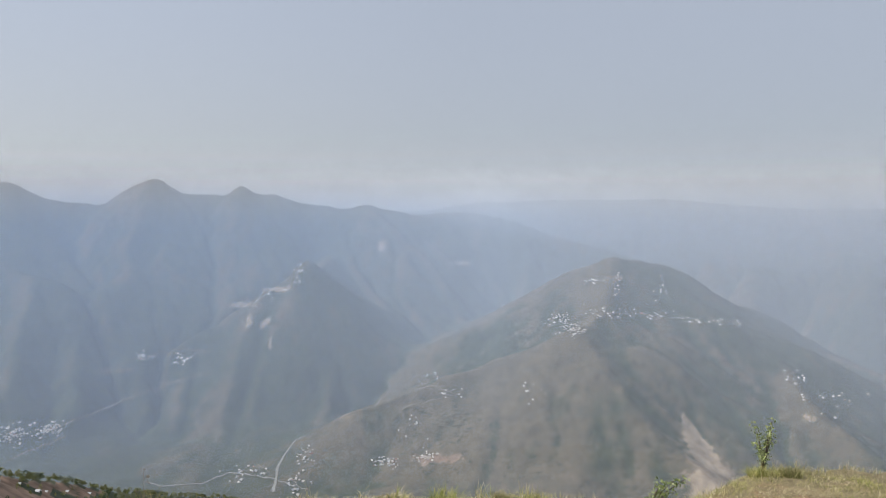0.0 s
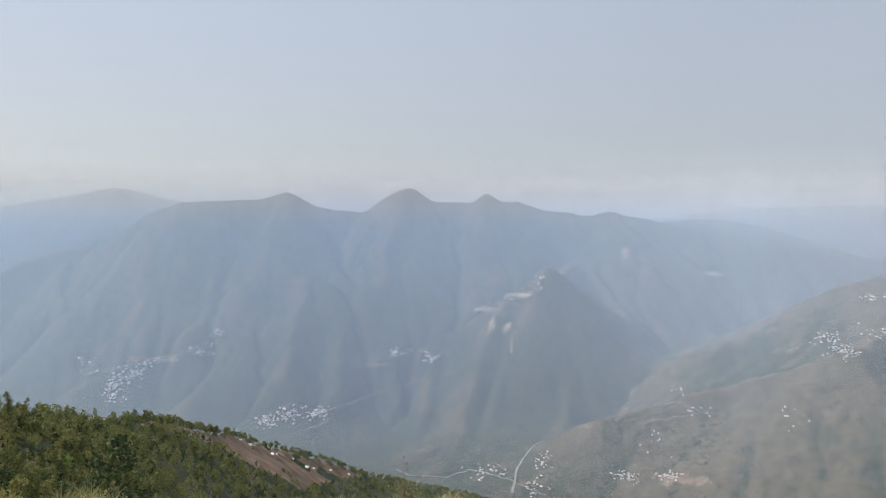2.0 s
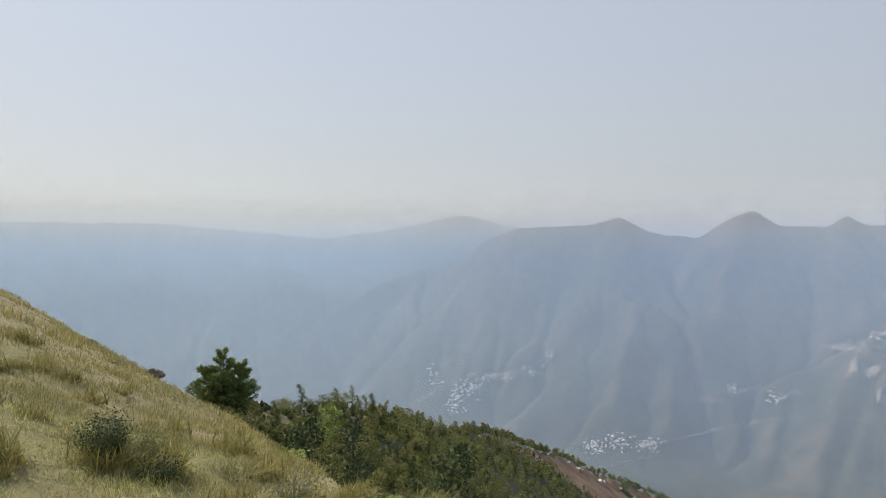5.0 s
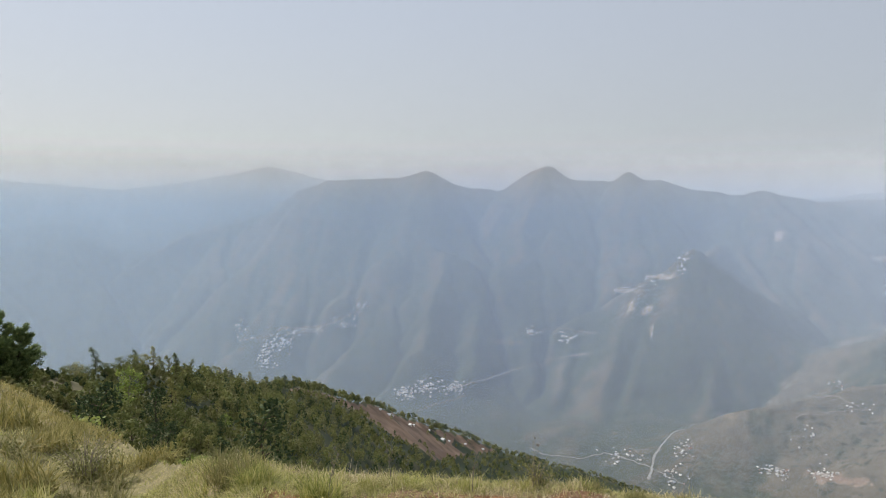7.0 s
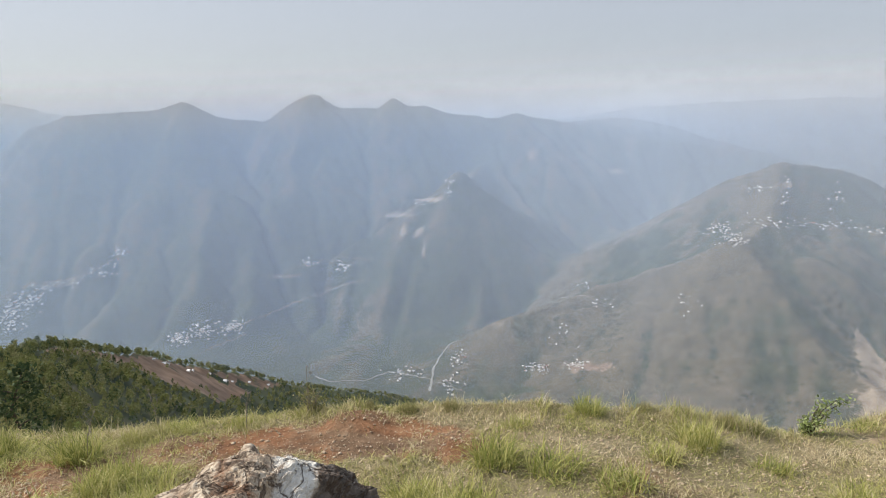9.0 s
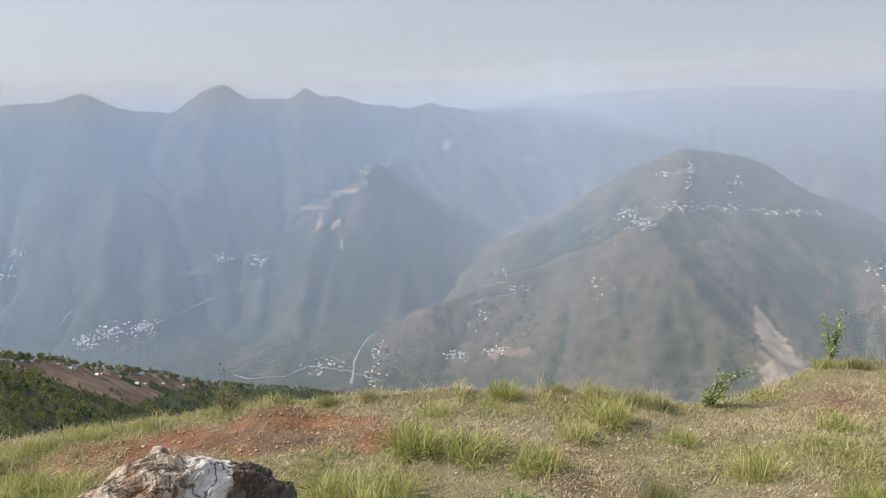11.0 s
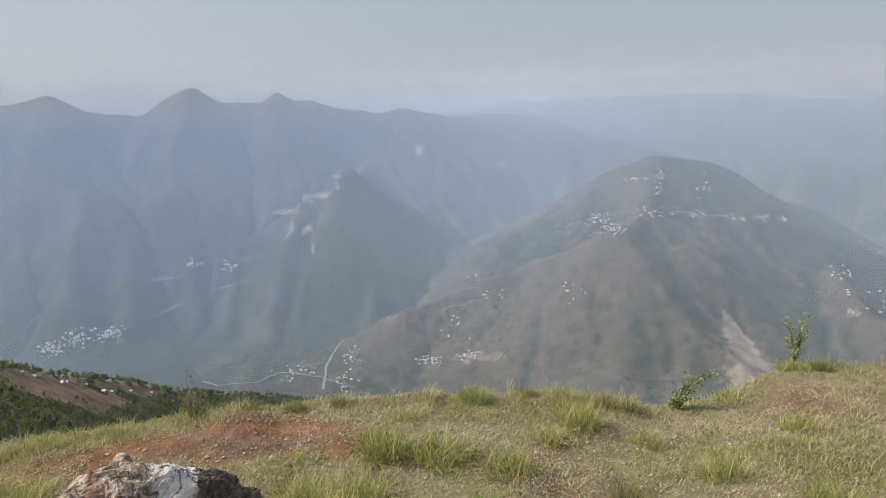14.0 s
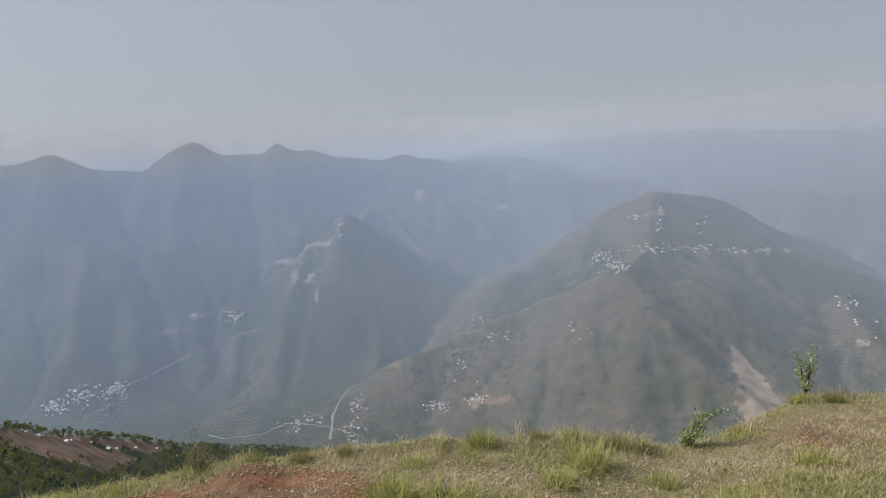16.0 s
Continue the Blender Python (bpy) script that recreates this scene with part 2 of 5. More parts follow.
# the wooded shoulder: bearing, near distance and height, far distance and height of its crest
SHOULDER = np.array([(-180, 40, -20, 500, -300), (5, 110, -60, 640, -285), (10, 100, -48, 640, -265), (16, 90, -40, 600, -228), (23, 60, -26, 480, -170), (30, 40, -17, 380, -119), (35, 30, -12, 300, -84), (40, 28, -10.5, 230, -57), (43, 26, -9.5, 170, -43),
                     (50, 24, -8.5, 110, -24), (57, 28, -8, 80, -15), (61, 35, -7, 70, -12.3), (66, 42, -8, 70, -12.5), (90, 60, -6, 90, -12), (140, 60, -20, 300, -150), (180, 40, -20, 500, -300)], float)


def smooth(az, table, column, width):
    """A rounded curve through a table's column."""
    a = np.arange(-190, 190.1, 0.5)
    v = np.interp(a, table[:, 0], table[:, column])
    k = np.exp(-0.5 * (np.arange(-12, 13) * 0.5 / width) ** 2)
    return np.interp(az, a[12:-12], np.convolve(v, k / k.sum(), "valid"))


def home_hill(az, r):
    rc, zc = smooth(az, LEDGE, 1, 1.2), smooth(az, LEDGE, 2, 1.2)
    r1, z1, rb, zb = (smooth(az, SHOULDER, k, 2.0) for k in range(1, 5))
    top = zc * np.clip(r / rc, 0, 1) ** 1.5
    lip = zc - 0.95 * np.clip(r - rc, 0, None) - 0.12 * np.clip((r - rc) / 0.5, 0, 1)
    t = np.clip((r - r1) / (rb - r1), -0.3, 1)
    bow = np.interp(az, (20, 30, 50, 58), (0.6, 0.55, 0.62, 0.9))
    side = z1 + (zb - z1) * np.clip(t, 0, 1) ** bow
    side = np.where(t < 0, z1 + 0.25 * (r1 - r) * -1, side)
    wave = fbm(r * np.sin(np.radians(az)) / 22, r * np.cos(np.radians(az)) / 22, 4) * np.clip(r / 40, 0, 1) * 2.2
    fall = zb - 0.8 * np.clip(r - rb, 0, None)
    side = np.where(r > rb, fall, side) + wave
    return np.where(r < rc, top, np.maximum(lip, side)), rc, rb


# mountain ridges: (bearing, distance, dip) of the crest's points, and the fall of the sides
RIDGES = []
JOIN = 70.0


def ridge(fall, rib, *crest, bend=0.0):
    RIDGES.append((fall, rib, bend, crest))


ridge(0.8, 30, (95, 4700, 1.2), (80, 4750, 1.4), (65.8, 4750, 1.6), (58.9, 4750, 1.0), (53.2, 4750, 0.5), (49, 4750, 1.1), (44.9, 4720, 2.0), (42.7, 4700, 2.45), (38.3, 4700, 1.3), (30, 4750, 0.8), (20, 4750, 0.3), (10, 4750, 0.0), (1.5, 4750, 0.2), (-2.8, 4750, 0.95), (-9, 4750, 1.05), (-17, 4750, 1.15), (-26, 4750, 0.35), (-40, 4700, 0.5))
ridge(0.8, 40, (40.5, 4300, 0.7), (38.3, 4250, 1.4), (33, 4200, 1.65), (31.9, 4200, 1.9), (30.8, 4200, 2.2), (28.2, 4200, 1.05), (25, 4200, 0.6), (23.6, 4200, 1.6), (23, 4200, 2.05), (22.3, 4200, 2.35), (21.6, 4200, 2.66), (21.2, 4200, 2.62), (20.4, 4200, 2.0), (19.7, 4200, 1.55), (16.8, 4200, 1.4), (16.1, 4200, 1.55), (15.75, 4200, 1.85), (15.3, 4200, 2.2), (14.9, 4200, 1.85), (14.4, 4200, 1.55), (13.5, 4200, 1.5), (12.9, 4200, 1.62), (12.2, 4200, 1.3), (10.8, 4200, 0.85), (9.2, 4200, 0.65), (8, 4200, 0.45), (6.6, 4200, 0.6), (5.8, 4200, 0.8), (4.6, 4220, 0.45), (2.8, 4250, 0.0), (0, 4280, -0.5))
ridge(0.85, 60, (6, 4260, -0.8), (2, 4330, -0.05), (-0.6, 4350, 0.2), (-2, 4350, 0.12), (-5, 4350, -0.35), (-8.3, 4300, -1.5), (-12.4, 4200, -2.7), (-18, 4050, -4.2))
ridge(0.85, 85, (36, 4280, -0.3), (39.2, 4270, -0.8), (42.7, 4260, -1.8), (46.2, 4250, -2.1), (49.1, 4200, -2.9), (53, 4050, -5.2), (56, 3900, -8.0))
ridge(0.75, 50, (85, 4400, -1.5), (75, 4400, -2.0), (65.9, 4400, -2.5), (62.5, 4400, -2.6), (58.9, 4400, -1.9), (56.3, 4400, -1.6), (53.2, 4400, -2.9), (50, 4350, -4.5))
ridge(0.95, 105, (33.9, 3950, -3.0), (32.3, 3750, -3.9), (29.3, 3550, -4.1), (27.7, 3480, -4.6), (26.9, 3400, -6.1), (24.5, 3280, -8.5))
ridge(0.95, 105, (32.3, 3750, -3.9), (35, 3800, -4.3), (38.4, 3850, -4.4), (42.8, 3850, -6.1), (45.4, 3750, -7.8), (48, 3650, -10))
ridge(0.9, 90, (8.6, 3800, -3.2), (9.6, 3500, -4.2), (10.4, 3300, -3.8), (8.3, 3330, -5.9), (3.9, 3400, -7.8), (1.7, 3430, -9.4), (-0.5, 3450, -10.8))
ridge(0.9, 90, (10.5, 3300, -3.85), (12.6, 3260, -5.7), (15.8, 3230, -7.3), (17.1, 3200, -8.3), (20.2, 3150, -9.8), (22.3, 3120, -10.5), (25.6, 3080, -11.2), (29.6, 3020, -12.2), (32.3, 2980, -12.8))
ridge(0.85, 85, (10.5, 3300, -3.85), (11.8, 3120, -7.3), (12.9, 2970, -10.3), (13.9, 2890, -11.5), (15, 2700, -15), (15.2, 2600, -17.6))
ridge(0.62, 34, (12.2, 2500, -17.6), (11, 2480, -17.2), (9.2, 2450, -16.2), (6.4, 2450, -14.8), (1.8, 2500, -13.6), (-0.5, 2550, -12.5), (-5, 2600, -11.2), (-9.3, 2600, -9.5), (-10.5, 2600, -9.2))
ridge(0.62, 40, (-10.5, 2600, -9.2), (-12.5, 2780, -7.5), (-13.0, 3230, -3.5), (-15.2, 3300, -3.45), (-17.4, 3380, -4.0), (-19.3, 3450, -5.3), (-22.8, 3500, -7.1), (-26.7, 3480, -9.3), (-33, 3400, -11))
ridge(0.6, 50, (-13.0, 3230, -3.5), (-10, 3250, -4.3), (-7.5, 3220, -6), (-5, 3180, -8.6))
ridge(0.7, 32, (-10.5, 2600, -9.3), (-12.7, 2400, -12), (-15.6, 2250, -15.2), (-18.1, 2150, -17.5), (-21, 2050, -19.3))
ridge(0.7, 30, (-5, 2600, -11.6), (-4, 2350, -15.7), (-3, 2150, -19.4), (-2, 2000, -22))
ridge(0.6, 60, (-22.8, 3500, -7.1), (-24.3, 3050, -10.0), (-27.3, 2550, -13.4), (-31, 2350, -16))


def spur(start, slope, *steps):
    """A rib that comes down from a crest at a given slope: start (bearing, distance, dip), steps (bearing, distance)."""
    pts, z = [(start[0], start[1], start[2] - 0.35)], spot(*start)[2] - 25
    for b, d in steps:
        p, q = spot(*pts[-1]), spot(b, d)
        z -= slope * math.hypot(p[0] - q[0], p[1] - q[1])
        pts.append((b, d, math.degrees(math.atan2(z - 1.65, d))))
    ridge(0.95, 60, *pts, bend=1.3)


# spurs of the nearer humps
spur((26.9, 3400, -6.1), 0.58, (26.2, 3250), (26.5, 3080), (26.9, 2900))
spur((29.3, 3550, -4.1), 0.58, (29.8, 3380), (30.2, 3200), (30.7, 3000))
spur((33.0, 3800, -3.7), 0.55, (33.0, 3600), (33.4, 3420), (33.2, 3250))
spur((38.4, 3850, -4.4), 0.5, (36.6, 3640), (35.4, 3450), (34.6, 3280))
spur((42.8, 3850, -6.1), 0.5, (41.5, 3660), (40.2, 3480))
spur((24.5, 3280, -8.5), 0.55, (22.8, 3120), (22.2, 2940))
spur((18.5, 3180, -8.9), 0.55, (19.2, 3000), (20.0, 2800))
spur((13.8, 3240, -6.2), 0.6, (15.0, 3080), (16.0, 2900), (16.8, 2700))
spur((8.3, 3330, -5.9), 0.55, (8.5, 3130), (9.0, 2930), (9.6, 2700))
spur((3.9, 3400, -7.8), 0.55, (4.6, 3200), (5.6, 3000))
# spurs of the high ridges
spur((21.3, 4200, 2.1), 0.6, (22.0, 3980), (23.2, 3760), (23.0, 3540))
spur((15.4, 4200, 1.6), 0.6, (14.4, 3980), (13.2, 3760), (12.2, 3560))
spur((18.4, 4200, 1.3), 0.6, (18.0, 3980), (18.6, 3760), (19.4, 3500))
spur((30.8, 4200, 2.0), 0.6, (29.8, 3980), (27.8, 3780), (25.6, 3600))
spur((9.0, 4200, 0.5), 0.6, (7.6, 3960), (6.2, 3720), (5.4, 3500))
spur((5.8, 4200, 0.6), 0.6, (3.8, 3980), (2.8, 3760))
spur((39.2, 4270, -0.8), 0.5, (38.6, 4020), (39.6, 3780))
spur((46.0, 4250, -2.1), 0.5, (46.6, 4000), (45.6, 3740))
spur((58.0, 4400, -1.8), 0.5, (56.0, 4060), (54.0, 3750))
spur((66.0, 4400, -2.5), 0.5, (64.0, 4060), (62.0, 3700))


def mountains(x, y):
    z = np.full(x.shape, -820.0) + 60 * fbm(x / 500, y / 500, 3)
    wx, wy = x + 45 * fbm(x / 230 + 7, y / 230, 3), y + 45 * fbm(x / 230, y / 230 + 31, 3)
    off = np.full(x.shape, 999.0)
    for k, (fall, rib, bend, crest) in enumerate(RIDGES):
        whole, z = z, np.full(x.shape, -3000.0)
        pts = np.array([spot(*p) for p in crest])
        run = 0.0
        for p, q in zip(pts[:-1], pts[1:]):
            d = q[:2] - p[:2]
            size = np.hypot(*d)
            away = np.hypot(x - p[0], y - p[1])
            near = (away < 2600)
            xs, ys = x[near] + bend * (wx - x)[near], y[near] + bend * (wy - y)[near]
            s = np.clip(((xs - p[0]) * d[0] + (ys - p[1]) * d[1]) / size ** 2, 0, 1)
            flat = np.hypot(xs - p[0] - s * d[0], ys - p[1] - s * d[1])
            off[near] = np.minimum(off[near], np.hypot(x[near] - p[0] - s * d[0], y[near] - p[1] - s * d[1]))
            soft = np.clip(flat / 170, 0, 1) ** 1.2
            t = np.clip(((wx[near] - p[0]) * d[0] + (wy[near] - p[1]) * d[1]) / size ** 2, -1, 2)
            along = run + t * size + 2000 * k
            grooves = 1 - np.abs(fbm(along / 230, flat / 520 + 3 * k, 2, 0.45)) * 1.9
            drop = fall * flat * (1.0 + 0.12 * fbm(xs / 300, ys / 300, 2)) - 0.00012 * np.clip(flat, 0, 900) ** 2
            h = p[2] + s * (q[2] - p[2]) - drop + soft * (grooves - 0.75) * rib * 0.4
            better = h > z[near]
            zz = z[near]
            zz[better] = h[better]
            z[near] = zz
            run += size
        gap = np.clip(JOIN - np.abs(z - whole), 0, None)
        z = np.maximum(z, whole) + gap * gap / (4 * JOIN)
    return z, off


CELL = 21.0
RAIN = {}


def carve():
    """Rain runs down the mountains and cuts gullies: heights and gathered flow on a square grid."""
    gx, gy = np.arange(-4950, 3500, CELL), np.arange(-700, 4950, CELL)
    X, Y = np.meshgrid(gx, gy)
    r = np.hypot(X, Y)
    high, off = mountains(X.ravel(), Y.ravel())
    z = np.where(r > 1100, high.reshape(X.shape), -830.0)
    rough = np.clip(off.reshape(X.shape) / 260, 0.1, 1) * np.clip((r - 1200) / 600, 0, 1) * np.clip((z + 800) / 200, 0.1, 1)
    z = z + rough * (14 * fbm(X / 120, Y / 120, 3, 0.6) + 48 * fbm(X / 420 + 40, Y / 420, 3, 0.55))
    rows, cols = z.shape
    index = np.arange(z.size).reshape(z.shape)
    ways = [(i, j) for i in (-1, 0, 1) for j in (-1, 0, 1) if i or j]
    jitter = np.random.RandomState(3)
    flow = None
    for _ in range(26):
        best, to = np.zeros(z.shape), index.copy()
        pad = np.pad(z, 1, mode="edge")
        for i, j in ways:
            fall = (z - pad[1 + i:1 + i + rows, 1 + j:1 + j + cols]) / (CELL * math.hypot(i, j)) * jitter.uniform(0.75, 1.25, z.shape)
            take = fall > best
            take[0], take[-1], take[:, 0], take[:, -1] = False, False, False, False
            best[take] = fall[take]
            to[take] = index[take] + i * cols + j
        order = np.argsort(z, axis=None)
        target, h = to.ravel().tolist(), z.ravel().tolist()
        area = [1.0] * len(h)
        order = order.tolist()
        for k in reversed(order):
            q = target[k]
            if q != k:
                area[q] += area[k]
        cut = (0.0055 * np.sqrt(np.minimum(np.array(area), 2500.0))).tolist()
        for k in order:
            q = target[k]
            if q != k and h[q] < h[k]:
                h[k] = (h[k] + cut[k] * h[q]) / (1.0 + cut[k])
        z = np.array(h).reshape(z.shape)
        mean = (np.roll(z, 1, 0) + np.roll(z, -1, 0) + np.roll(z, 1, 1) + np.roll(z, -1, 1)) / 4
        z[1:-1, 1:-1] += 0.03 * (mean - z)[1:-1, 1:-1]
        flow = np.array(area).reshape(z.shape)
    RAIN.update(x0=gx[0], y0=gy[0], z=z, flow=np.log(flow))


def from_rain(key, x, y):
    """Smooth reading of the carved grid."""
    g = RAIN[key]
    u, v = (x - RAIN["x0"]) / CELL, (y - RAIN["y0"]) / CELL
    inside = (u > 2) & (v > 2) & (u < g.shape[1] - 3) & (v < g.shape[0] - 3)
    u, v = np.clip(u, 2, g.shape[1] - 4), np.clip(v, 2, g.shape[0] - 4)
    i, j = u.astype(int), v.astype(int)
    fu, fv = u - i, v - j

    def weights(f):
        return [(1 - f) ** 3 / 6, (3 * f ** 3 - 6 * f ** 2 + 4) / 6, (-3 * f ** 3 + 3 * f ** 2 + 3 * f + 1) / 6, f ** 3 / 6]
    total = 0.0
    for b, wv in enumerate(weights(fv)):
        for a, wu in enumerate(weights(fu)):
            total = total + wu * wv * g[j + b - 1, i + a - 1]
    return total, inside


carve()


def land(x, y):
    """Height of the ground."""
    x, y = np.asarray(x, float), np.asarray(y, float)
    r, az = np.hypot(x, y), np.degrees(np.arctan2(-x, y))
    z, rc, rb = home_hill(az, r)
    far = r > 700
    if far.any():
        m, inside = from_rain("z", x[far], y[far])
        if not inside.all():
            m[~inside] = mountains(x[far][~inside], y[far][~inside])[0]
        m = m + np.clip((r[far] - 1200) / 600, 0, 1) * np.clip((m + 810) / 150, 0.1, 1) * 9 * fbm(x[far] / 60, y[far] / 60, 4, 0.6)
        z = z.copy()
        z[far] = np.maximum(np.maximum(z[far], -830), np.where(r[far] > 1100, m, -830))
    return z


def land_small(x, y):
    """Clods and hollows of the ledge."""
    r = np.hypot(x, y)
    a = np.degrees(np.arctan2(-x, y))
    mound = 0.07 * np.exp(-((a - 18.7) / 2.4) ** 2 - ((r - 4.08) / 0.16) ** 2)
    return mound + np.clip(1 - r / 60, 0, 1) * (0.03 * fbm(x / 1.3, y / 1.3, 4) + 0.02 * fbm(x / 0.25, y / 0.25, 3)) + np.clip(r / 15, 0, 1) * np.clip(1 - r / 80, 0, 1) * 0.25 * fbm(x / 4, y / 4, 3)


SURVEY = {}


def soil_strip(a, r):
    """The bare red earth along the trodden edge of the ledge."""
    ragged = 0.16 * fbm(a / 3.0, r * 2.2, 3)
    return np.exp(-((r + ragged - np.interp(a, (8, 20, 30, 40), (3.68, 3.82, 3.88, 4.02))) / 0.27) ** 4) * np.clip((a - 5) / 6, 0, 1) * np.clip((50 - a) / 6, 0, 1)



def in_field(a, r, rb):
    """The ploughed slope near the shoulder's crest."""
    low = np.interp(a, (25, 27, 30, 33.6, 35.5, 38, 41.5, 42.5), (0.96, 0.88, 0.74, 0.80, 0.88, 0.91, 0.93, 1.0))
    return (a > 25) & (a < 42.5) & (r > low * rb) & (r < 0.985 * rb)



def draped(x, y):
    """Height of the ground's mesh."""
    r, a = np.hypot(x, y), np.degrees(np.arctan2(-x, y))
    az, rad, z = SURVEY["az"], SURVEY["rad"], SURVEY["z"]
    i = np.clip((a + 52) / 0.125, 0, 1182)
    j = np.interp(r, rad, np.arange(len(rad)))
    i0, j0 = i.astype(int), np.minimum(j.astype(int), len(rad) - 2)
    u, v = i - i0, j - j0
    return (z[j0, i0] * (1 - u) + z[j0, i0 + 1] * u) * (1 - v) + (z[j0 + 1, i0] * (1 - u) + z[j0 + 1, i0 + 1] * u) * v


def build_ground():
    az = np.concatenate([np.arange(-52, 96, 0.125), np.arange(96, 308, 4.0)])
    rad = np.concatenate([[0.002], 0.5 * 1.032 ** np.arange(0, 236)])
    rad = rad[rad < 900]
    rad = np.concatenate([rad, np.arange(rad[-1] + 40, 1900, 40), np.arange(1900, 4880, 13.5)])
    A, R = np.meshgrid(az, rad)
    x, y = -R * np.sin(np.radians(A)), R * np.cos(np.radians(A))
    z = land(x.ravel(), y.ravel()).reshape(x.shape) + land_small(x, y)
    nr, na = x.shape
    SURVEY.update(az=az, rad=rad, z=z)
    co = np.stack([x, y, z], -1).reshape(-1, 3)
    i = np.arange(nr - 1)[:, None] * na + np.arange(na)[None]
    j = np.arange(nr - 1)[:, None] * na + (np.arange(na)[None] + 1) % na
    quads = np.stack([i, j, j + na, i + na], -1).reshape(-1, 4)[:, ::-1]
    me = bpy.data.meshes.new("ground")
    me.vertices.add(len(co))
    me.vertices.foreach_set("co", co.ravel())
    me.loops.add(quads.size)
    me.loops.foreach_set("vertex_index", quads.ravel())
    me.polygons.add(len(quads))
    me.polygons.foreach_set("loop_start", np.arange(0, quads.size, 4))
    me.update(calc_edges=True)
    me.polygons.foreach_set("use_smooth", np.ones(len(quads), bool))
    x, y, z, r = x.ravel(), y.ravel(), z.ravel(), R.ravel()
    a = A.ravel()
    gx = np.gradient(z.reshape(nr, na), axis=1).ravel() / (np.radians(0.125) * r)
    # left-facing slopes drier and paler; part of this puts sunlit relief into the colour
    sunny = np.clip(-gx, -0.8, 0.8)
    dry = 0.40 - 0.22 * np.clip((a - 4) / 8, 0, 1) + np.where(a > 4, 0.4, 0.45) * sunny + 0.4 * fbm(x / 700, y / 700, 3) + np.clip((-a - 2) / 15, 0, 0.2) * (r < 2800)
    bare = 0.35 * (fbm(x / 160 + 50, y / 160, 4) > 0.62)
    # scrub grows along the gullies, dry grass on the ribs between them
    wet, inside = from_rain("flow", x, y)
    dry = dry - np.where(inside & (r > 1300), 0.16 * (np.clip(wet, 0, 5) - 1.3), 0)
    # landslides and cliffs of pale earth: bearing, dip, half widths
    dip = np.degrees(np.arctan2(z - 1.65, r))
    rough = 0.5 * fbm(x / 30, y / 30, 4, 0.7)
    for sa, sd, wa, wd, force in SCARS:
        bare = np.maximum(bare, force * np.clip(1.25 - np.hypot((a - sa) / wa, (dip - sd) / wd) + 1.7 * rough, 0, 1) * (r > 1500))
    # a landslide that widens down the slope
    down = np.clip((-14.9 - dip) / 3.6, 0, 1)
    bare = np.maximum(bare, 0.85 * np.clip(1.35 - np.abs(a + 18.35 + 2.1 * down) / (0.2 + 1.8 * down) + 1.0 * rough, 0, 1) * (dip < -14.8) * (r > 1500) * (a < -17) * (a > -23))
    # ploughed terraces of red earth on the shoulder
    rb = smooth(np.where(a > 180, a - 360, a), SHOULDER, 3, 2.0)
    field = in_field(a, r, rb)
    bare = np.where(field & (fbm(x / 25, y / 25, 3) > -0.45), 0.75 + 0.4 * fbm(x / 12, y / 12, 3), bare)
    dry = np.where(r < 900, 0.25 + 0.6 * fbm(x / 14, y / 14, 3) + 0.35 * np.clip((a - 46) / 6, 0, 1), dry)
    meadow = np.clip(0.35 + 1.3 * fbm(x / 7, y / 7 + 5, 3), 0, 0.75) * np.clip((a - 40) / 8, 0.25, 1) * (r < 700) * (r > np.where(a > 50, 5, 22)) * (a > 20) * ~field * (a < 100)
    soil = 0.5 + 0.9 * fbm(x / 1.1 + 3, y / 1.1, 4)
    strip = soil_strip(a, r)
    soil = soil * 0.45 + 0.62 * strip + 0.9 * np.exp(-((a - 18.7) / 2.6) ** 2 - ((r - 4.05) / 0.22) ** 2) + 0.25 * np.exp(-((a + 26) / 4) ** 2 - ((r - 4.9) / 0.6) ** 2)
    soil = np.where(r > 7, soil * 0.4, soil)
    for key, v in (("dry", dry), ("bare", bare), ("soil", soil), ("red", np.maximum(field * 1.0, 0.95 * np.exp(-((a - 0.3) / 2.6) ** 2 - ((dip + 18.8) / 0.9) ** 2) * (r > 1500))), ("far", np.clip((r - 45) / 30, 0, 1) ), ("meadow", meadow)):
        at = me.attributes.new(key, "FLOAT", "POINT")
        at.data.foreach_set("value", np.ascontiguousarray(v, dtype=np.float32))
    ob = new("ground", me)
    me.materials.append(GROUND)
    return tagged(ob, "grassy hilltop, wooded shoulder, deep valley and mountain ridges", "ground", kind="structure")


SCARS = [(14.9, -8.2, 0.4, 0.7, 0.7), (13.7, -8.5, 0.6, 0.7, 0.62), (13.4, -10.0, 0.22, 1.1, 0.58), (15.6, -7.0, 1.7, 0.32, 0.75), (12.7, -5.9, 1.7, 0.32, 0.75), (20.5, -10.4, 1.6, 0.18, 0.6), (4.8, -2.6, 0.5, 0.5, 1.0), (-27.0, -14.3, 0.7, 0.35, 1.0),
         (15.0, -6.6, 2.0, 0.3, 0.5), (12.0, -5.6, 0.9, 0.3, 0.5), (40.0, -10.2, 3.0, 0.4, 0.7), (0.5, -18.9, 2.4, 0.6, 0.85), (-13.4, -5.0, 1.2, 0.5, 0.6), (16.0, -17.8, 0.6, 0.7, 0.42), (8.0, -15.6, 1.6, 0.5, 0.5), (24, -11.3, 2.5, 0.2, 0.6), (-1.5, -4.0, 1.2, 0.3, 0.7)]
ground = build_ground()

# ---- haze: see-through painted sheets that stand in the valley, one behind the other ----


